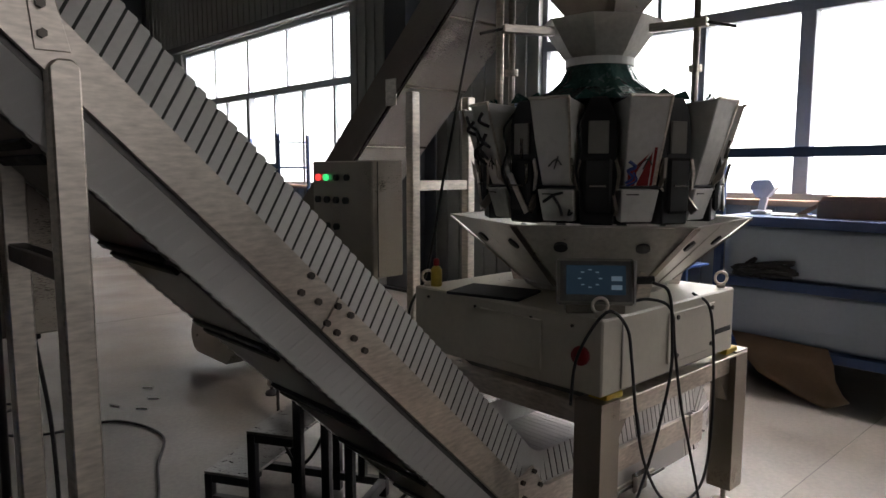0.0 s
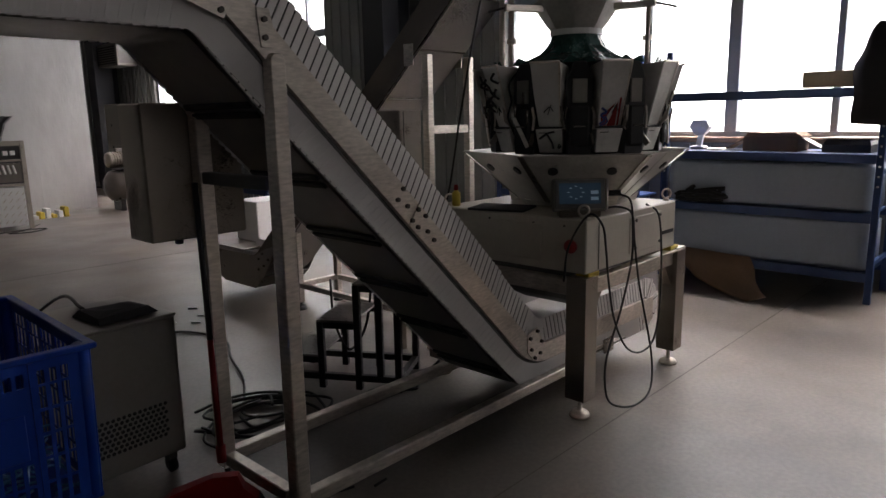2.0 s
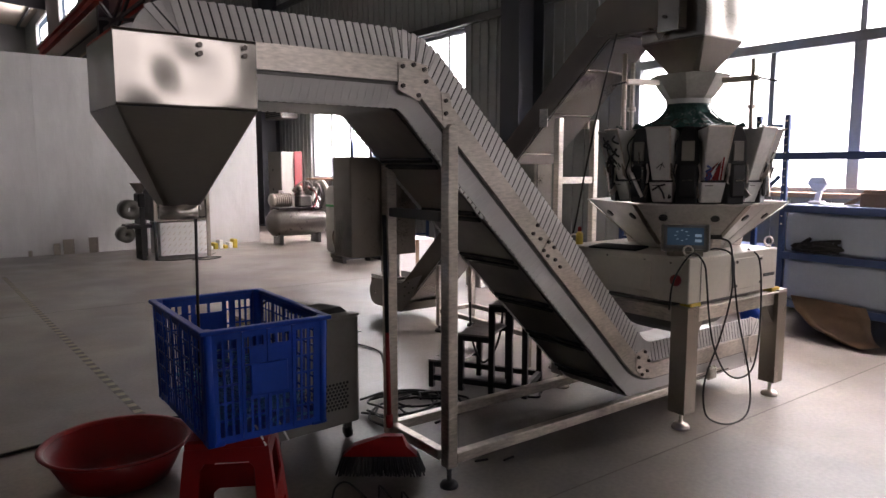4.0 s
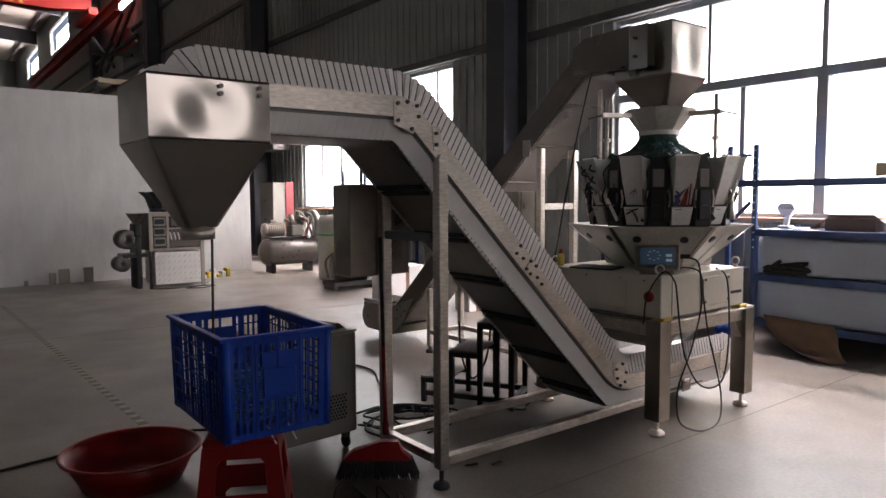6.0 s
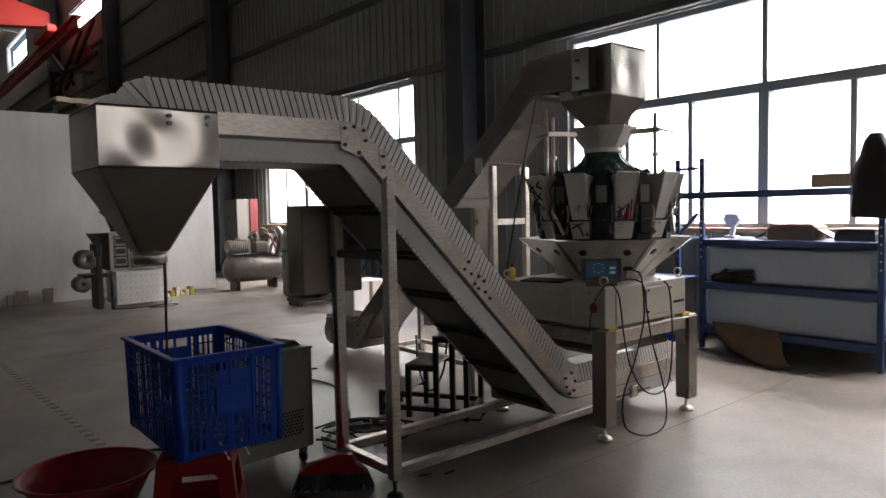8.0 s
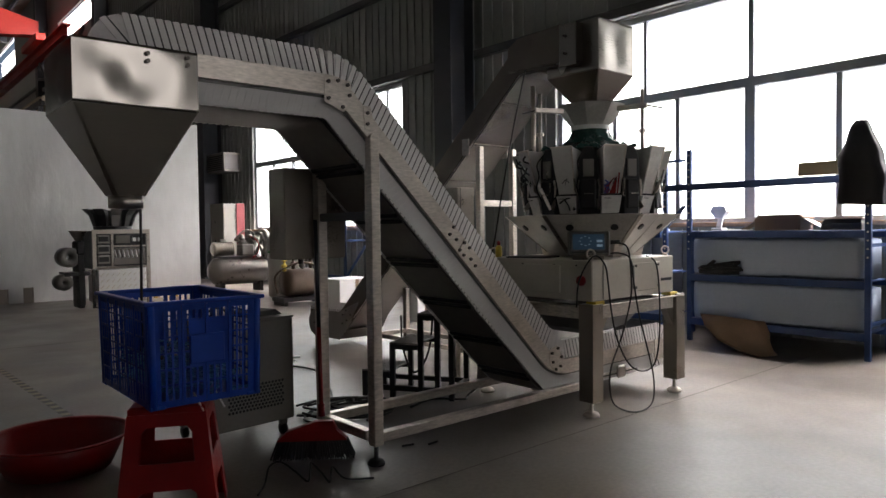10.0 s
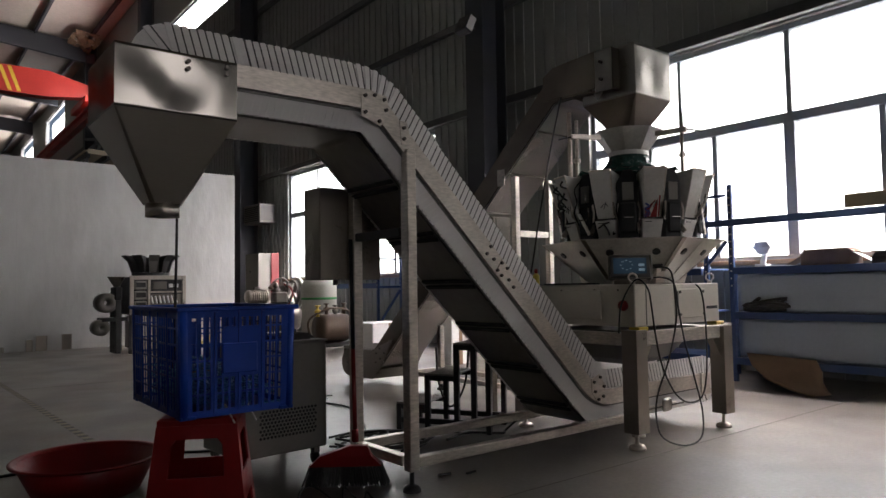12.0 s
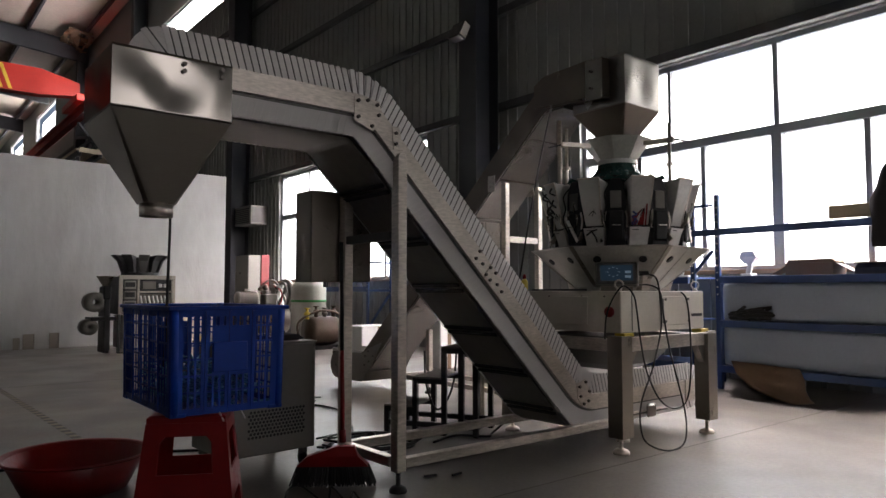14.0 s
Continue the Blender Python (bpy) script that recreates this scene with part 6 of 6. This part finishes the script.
# ---- far side of the hall ----
def packer():
    p = thing("packing_machine", (1.45, 9.2, 0), "steel vertical packing machine with weigh buckets on top", "packing machine")
    part("cabinet", box(-0.40, 0.46, 0.02, 0.7, 0.62, 1.24, 0.01), BLACK_STEEL, p)
    for x0, x1, z0, z1 in ((-0.42, -0.36, 0.62, 1.26), (0.42, 0.48, 0.0, 1.26), (-0.36, 0.42, 1.19, 1.26), (-0.36, 0.42, 0.62, 0.66), (-0.14, -0.10, 0.66, 1.19), (-0.10, 0.42, 0.97, 1.00)):
        part("frame_bar", box(x0, x1, -0.02, 0.018, z0, z1, 0.004), STEEL_DULL, p, "stainless frame bar")
    for k in range(3):
        m = part("meter", box(-0.345, -0.155, -0.018, 0.018, 0.70 + 0.165 * k, 0.84 + 0.165 * k, 0.006), GREY_BOX, p, "grey temperature controller")
        part("meter_face", box(-0.325, -0.175, -0.022, -0.0185, 0.735 + 0.165 * k, 0.815 + 0.165 * k), BLACK, m)
    part("control_plate", box(-0.06, 0.16, -0.016, 0.018, 1.03, 1.16, 0.004), TANK, p)
    for x in (0.23, 0.32):
        part("push_button", box(x - 0.03, x + 0.03, -0.02, 0.018, 1.06, 1.12, 0.004), WHITE_P, p, "white square push button")
    part("lever_plate", box(-0.09, 0.41, -0.004, 0.018, 0.68, 0.95), TANK, p)
    for k in range(7):
        part("lever", beam((-0.06 + 0.065 * k, -0.012, 0.80), (-0.09 + 0.065 * k, -0.03, 0.92), 0.02, 0.02), WHITE_P, p)
    part("skirt_panel", box(-0.34, 0.40, -0.03, 0.6, 0.06, 0.60, 0.004), WHITE_P, p, "white patterned lower panel")
    for k in range(9):
        for i in range(5):
            x, z = -0.31 + 0.085 * k, 0.10 + 0.10 * i
            part("print_mark", beam((x, -0.0315, z), (x + 0.045, -0.0315, z + 0.05), 0.002, 0.006), PALE_BOARD, p)
    for x, y in ((-0.40, 0.02), (-0.40, 0.65), (0.44, 0.65)):
        part("leg", box(x - 0.02, x + 0.02, y - 0.02, y + 0.02, 0, 0.619), BLACK_STEEL, p)
    # ring of flared buckets, some bare and bright
    part("bucket_base", moved(lathe([(0.001, 0.0), (0.30, 0.0), (0.30, 0.05), (0.001, 0.06)], 18), pose(0.0, 0.34, 1.262)), BLACK_STEEL, p)
    for k in range(10):
        M = pose(0.0, 0.34, 0, 0, 0, 36 * k + 10)
        b = loft([[(0.24, -0.05, 1.315), (0.30, -0.05, 1.315), (0.30, 0.05, 1.315), (0.24, 0.05, 1.315)], [(0.25, -0.06, 1.50), (0.36, -0.07, 1.50), (0.36, 0.07, 1.50), (0.25, 0.06, 1.50)], [(0.26, -0.06, 1.58), (0.46, -0.085, 1.60), (0.46, 0.085, 1.60), (0.26, 0.06, 1.58)]])
        part("bucket", moved(b, M), (BLACK_STEEL, STEEL_DARK, BLACK)[k % 3], p)
    # film side: reel, arm, funnel and side column
    part("side_column", box(-0.60, -0.52, 0.1, 0.5, 0.0, 0.86, 0.006), BLACK_STEEL, p)
    part("film_arm", box(-0.80, -0.42, 0.1, 0.5, 0.52, 0.58, 0.005), BLACK_STEEL, p)
    part("side_frame", box(-0.62, -0.50, 0.1, 0.4, 0.86, 1.08, 0.02), BLACK, p)
    part("film_reel", moved(lathe([(0.05, 0.0), (0.16, 0.0), (0.16, 0.3), (0.05, 0.3), (0.05, 0.0)], 22), pose(-0.72, 0.42, 0.82, 90, 0, 0)), IRON, p, "dull film reel", True)
    part("low_reel", moved(lathe([(0.03, 0.0), (0.13, 0.0), (0.13, 0.25), (0.03, 0.25), (0.03, 0.0)], 20), pose(-0.80, 0.40, 0.42, 90, 0, 0)), IRON, p, "dull lower reel", True)
    part("funnel", moved(lathe([(0.03, 0.0), (0.14, 0.16), (0.145, 0.16), (0.04, -0.01)], 14), pose(-0.56, 0.25, 1.085)), STEEL_DULL, p)


packer()
comp = thing("air_compressor", (3.98, 10.2, 0), "grey piston air compressor with a horizontal tank", "air compressor")
part("tank", moved(lathe([(0.001, -0.62), (0.15, -0.60), (0.25, -0.52), (0.27, -0.45), (0.27, 0.45), (0.25, 0.52), (0.15, 0.60), (0.001, 0.62)], 28), pose(0, 0, 0.42, 0, 90, 0)), TANK, comp, "", True)
for x in (-0.4, 0.4):
    part("leg", box(x - 0.04, x + 0.04, -0.16, 0.16, 0, 0.2, 0.005), BLACK_STEEL, comp)
part("bed_plate", box(-0.45, 0.5, -0.16, 0.16, 0.68, 0.71, 0.004), BLACK_STEEL, comp)
mb = bmesh.new()
for k in range(9):
    rod((-0.50 + 0.042 * k, 0, 0.86), (-0.478 + 0.042 * k, 0, 0.86), 0.135, 18, mb)
    rod((-0.479 + 0.042 * k, 0, 0.86), (-0.457 + 0.042 * k, 0, 0.86), 0.118, 18, mb)
motor = part("motor", mb, STEEL_DULL, comp, "grey finned electric motor")
part("fan_cover", moved(lathe([(0.001, -0.06), (0.10, -0.055), (0.13, -0.02), (0.13, 0.0), (0.001, 0.0)], 18), pose(-0.501, 0, 0.86, 0, 90, 0)), STEEL_DULL, motor, "", True)
part("terminal_box", box(-0.40, -0.28, -0.05, 0.05, 0.99, 1.05, 0.008), IRON, motor)
case = part("crankcase", box(0.0, 0.28, -0.12, 0.12, 0.711, 0.95, 0.03), IRON, comp)
for a in (-38, 38):
    A = pose(0.14, 0, 0.90) @ pose(0, 0, 0, 0, a, 0)
    cy = bmesh.new()
    for k in range(6):
        rod((0, 0, 0.03 * k), (0, 0, 0.03 * k + 0.012), 0.082, 14, cy)
        rod((0, 0, 0.03 * k + 0.012), (0, 0, 0.03 * k + 0.03), 0.055, 14, cy)
    part("cylinder", moved(cy, A), IRON, case, "finned cylinder")
    part("head", moved(box(-0.09, 0.09, -0.08, 0.08, 0.18, 0.25, 0.02), A), STEEL_DULL, case)
    part("air_filter", moved(rod((0.0, -0.08, 0.215), (0.0, -0.17, 0.215), 0.045, 14), A), IRON, case, "", True)
part("delivery_pipe", cable([(-0.02, -0.05, 1.14), (0.10, -0.10, 1.22), (0.22, -0.10, 1.20), (0.32, -0.06, 1.12)], 0.014), IRON, case, "", True)
wheel = bmesh.new()
merge(wheel, lathe([(0.21, -0.03), (0.25, -0.03), (0.25, 0.03), (0.21, 0.03), (0.21, -0.03)], 30), pose(0.44, -0.03, 0.93, 0, 90, 0))
for k in range(4):
    a = radians(45 + 90 * k)
    beam((0.44, -0.03, 0.93), (0.44, -0.03 + 0.215 * math.cos(a), 0.93 + 0.215 * math.sin(a)), 0.03, 0.05, 0, wheel)
part("flywheel", wheel, IRON, comp)
part("belt_guard", moved(lathe([(0.25, 0.0), (0.31, 0.0), (0.32, 0.02), (0.31, 0.07), (0.25, 0.07), (0.25, 0.0)], 30), pose(0.48, -0.03, 0.93, 0, 90, 0)), DRUM, comp, "pale round belt guard", True)
part("pressure_gauge", rod((0.30, -0.26, 0.72), (0.30, -0.29, 0.72), 0.04, 16), WHITE_P, comp, "white pressure gauge", True)
part("pipe", cable([(0.2, -0.1, 1.1), (0.3, -0.22, 1.0), (0.3, -0.24, 0.8), (0.2, -0.2, 0.66)], 0.012), RED_PLASTIC, comp, "red air pipe", True)
hyd = thing("fire_cabinet", (4.95, 12.9, 0), "white and red steel fire hose cabinet by the wall", "cabinet")
part("body", box(-0.25, 0.25, -0.35, 0.4, 0, 1.85, 0.006), GREY_BOX, hyd)
part("front", box(0.06, 0.26, -0.38, -0.351, 0, 1.86, 0.004), DARK_RED, hyd, "red front strip")
for z in (0.5, 0.95, 1.4):
    part("lock", box(-0.2515, -0.2505, 0.1, 0.16, z, z + 0.05), BLACK, hyd)
loft_top = thing("storage_platform", (0, 0, 0), "pale boards on dark beams above the partition", "platform")
part("deck", box(1.0, 2.1, 12.6, 14.6, 3.86, 3.90), PALE_BOARD, loft_top)
for x in (1.06, 1.45, 1.9):
    part("beam", box(x - 0.04, x + 0.04, 12.55, 14.65, 3.74, 3.858, 0.004), BLACK_STEEL, loft_top)
for x in (1.22, 1.55, 1.88):
    part("edge_board", moved(box(-0.17, 0.16, 12.54, 12.59, -0.05, 0.05, 0.004), pose(x, 0, 3.86, 0, 6 - 9 * (x - 0.9), 0)), PALE_BOARD, loft_top, "pale edge board")
for x in (1.06, 2.05):
    part("leg", box(x - 0.04, x + 0.04, 14.4, 14.48, 0, 3.739), BLACK_STEEL, loft_top)
    part("leg", box(x - 0.04, x + 0.04, 12.7, 12.78, 0, 3.739), BLACK_STEEL, loft_top)
ac = thing("air_conditioner", (WALL - 0.2, 14.0, 2.68), "pale window air conditioner unit with dark grille", "air conditioner")
part("case", box(-0.25, 0.2, -0.5, 0.5, 0, 0.48, 0.015), GREY_BOX, ac)
for k in range(8):
    part("grille_slat", box(-0.262, -0.251, -0.42, 0.42, 0.05 + 0.048 * k, 0.075 + 0.048 * k), BLACK, ac)
part("front_grille", box(-0.22, 0.15, -0.507, -0.501, 0.05, 0.43, 0.002), STEEL_DARK, ac)
fl = thing("flood_light", (4.82, 5.1, 4.98), "dark flood light on the column bracket", "lamp")
part("housing", moved(box(-0.09, 0.06, -0.14, 0.14, -0.12, 0.16, 0.02), pose(0, 0, 0, 0, 25, 0)), BLACK_STEEL, fl)
part("lens", moved(box(-0.075, 0.045, -0.147, -0.141, -0.10, 0.14), pose(0, 0, 0, 0, 25, 0)), WHITE_P, fl, "pale glass front")
part("bracket", beam((0.04, 0.0, 0.02), (0.181, 0.0, 0.02), 0.04, 0.02), BLACK_STEEL, fl)
tk = thing("storage_drum", (4.16, 8.6, 0), "clouded white plastic drum with a green band", "drum")
part("shell", lathe([(0.001, 0), (0.30, 0), (0.32, 0.03), (0.32, 1.05), (0.28, 1.16), (0.001, 1.18)], 30), DRUM, tk, "", True)
part("band", lathe([(0.321, 0.80), (0.325, 0.80), (0.325, 0.84), (0.321, 0.84)], 30), GREEN_BAND, tk, "green band", True)
vac = thing("old_machine", (3.55, 7.2, 0), "brown motor unit on a low frame", "machine")
part("motor", moved(lathe([(0.001, -0.3), (0.2, -0.28), (0.23, -0.2), (0.23, 0.2), (0.2, 0.28), (0.001, 0.3)], 22), pose(0.1, 0, 0.36, 0, 90, 0)), RUST, vac, "", True)
part("frame", box(-0.3, 0.5, -0.2, 0.2, 0.06, 0.13, 0.01), BLACK_STEEL, vac)
part("pipes", cable([(-0.3, 0, 0.2), (-0.35, -0.05, 0.5), (0.0, -0.1, 0.68), (0.35, -0.1, 0.62), (0.5, 0, 0.4)], 0.02), RUST, vac, "", True)
for k in range(4):
    part("valve", moved(lathe([(0.001, 0.0), (0.03, 0.0), (0.03, 0.05), (0.05, 0.07), (0.05, 0.10), (0.02, 0.12), (0.02, 0.16), (0.045, 0.165), (0.045, 0.18), (0.001, 0.18)], 12), pose(-0.2 + 0.16 * k, -0.05, 0.55 + 0.03 * (k % 2))), (YELLOW, RUST, IRON, RUST)[k], vac, "small brass valve", True)
for x in (-0.25, 0.45):
    part("leg", box(x - 0.03, x + 0.03, -0.18, 0.18, 0, 0.059), BLACK_STEEL, vac)
for k, (x, y, w, d, h) in enumerate(((3.6, 5.7, 0.6, 0.5, 0.5), (3.74, 4.2, 0.30, 0.3, 0.62))):
    fb = thing("foam_block", (x, y, 0), "white foam packing block on the floor", "foam block", "foam blocks")
    part("block", box(-w / 2, w / 2, -d / 2, d / 2, 0, h, 0.01), WHITE_P, fb)
    part("tape", box(-0.03, 0.03, -d / 2 - 0.002, -d / 2 - 0.0005, 0, h - 0.01), CARD, fb)
mo = thing("pump_parts", (2.45, 10.2, 0), "small pale machine parts on the floor", "machine parts")
for k in range(6):
    part("piece", box(-0.25 + 0.09 * k, -0.18 + 0.09 * k, -0.1, 0.1, 0, 0.06 + 0.05 * ((k * 7) % 3), 0.008), YELLOW if k % 2 else WHITE_P, mo)
for x, w, h in ((-0.15, 0.09, 0.2), (0.03, 0.16, 0.26), (0.42, 0.14, 0.27), (-0.55, 0.05, 0.1)):
    ofc = thing("steel_offcut", (x, 10.9, 0), "small steel channel offcut by the partition", "offcut", "steel offcuts")
    part("web", box(-w / 2, w / 2, 0.0, 0.006, 0, h), STEEL_DULL, ofc)
    for s in (-1, 1):
        part("flange", box(s * w / 2 - 0.005, s * w / 2 + 0.005, -0.05, -0.0005, 0, h), STEEL_DULL, ofc)


# ---- what moves: small pieces that drop from the hopper into the crate ----
def piece():
    p = thing("falling_piece", (-1.098, 0.215, 1.42), "small pale plastic piece dropping into the crate", "plastic piece", "falling pieces")
    part("shaft", rod((0, 0, -0.045), (0, 0, 0.03), 0.0045, 8), PRODUCT, p, "", True)
    part("tip", moved(lathe([(0.001, 0.0), (0.008, 0.004), (0.009, 0.02), (0.006, 0.03), (0.001, 0.032)], 10), pose(0, 0, 0.028)), IRON, p, "dark tip", True)
    return p


BELT_SPEED = 0.17


def run_belt():
    """The links climb from the foot to the hopper and come back below; rows are spared on the straights."""
    seg = [(b - a).length for a, b in zip(main_loop, main_loop[1:])]
    steps = 70
    for ob, s0 in main_links:
        made = [loop_pose(main_loop, seg, s0 + BELT_SPEED * 14.0 * k / steps) for k in range(steps + 1)]
        rows = [(14.0 * k / steps, m) for k, (m, straight) in enumerate(made)
                if k in (0, steps) or not (straight and made[k - 1][1] and made[k + 1][1] and (made[k - 1][0].to_quaternion().rotation_difference(made[k + 1][0].to_quaternion()).angle < 0.02))]
        walk(ob, rows)


def motions():
    run_belt()
    # release time, landing place, tumble
    drops = ((2.62, (-0.93, 0.40), 60), (2.86, (-0.80, 0.45), 75), (2.93, (-1.00, 0.40), -50), (7.86, (-0.88, 0.45), 40), (7.92, (-0.80, 0.40), -70),
             (10.42, (-0.86, 0.45), 60), (12.62, (-0.83, 0.50), 55), (13.0, (-0.84, 0.48), -20), (5.1, (-0.85, 0.40), 70), (9.2, (-0.90, 0.45), -60))
    for i, (t0, (lx, ly), spin) in enumerate(drops):
        ob = piece()
        sx, sy = -1.098 + 0.02 * math.cos(2.4 * i), 0.215 + 0.02 * math.sin(2.4 * i)
        z0, z1 = 1.42, 0.625 + 0.012 * (i % 4)
        fall = math.sqrt((z0 - z1) / 4.9)
        rows = [(0.0, pose(sx, sy, z0, 10 * (i % 3), 8, 30 * i)), (t0 - 0.05, pose(sx, sy, z0, 10 * (i % 3), 8, 30 * i))]
        n = 5
        for k in range(n + 1):
            u = k / n
            rows.append((t0 + fall * u, pose(sx + (lx - sx) * u, sy + (ly - sy) * u, z0 - (z0 - z1) * u * u, 10 * (i % 3) + spin * u, 8 + 70 * u, 30 * i)))
        rows.append((t0 + fall + 0.1, rows[-1][1]))
        rows.append((14.0, rows[-1][1]))
        walk(ob, rows)


motions()
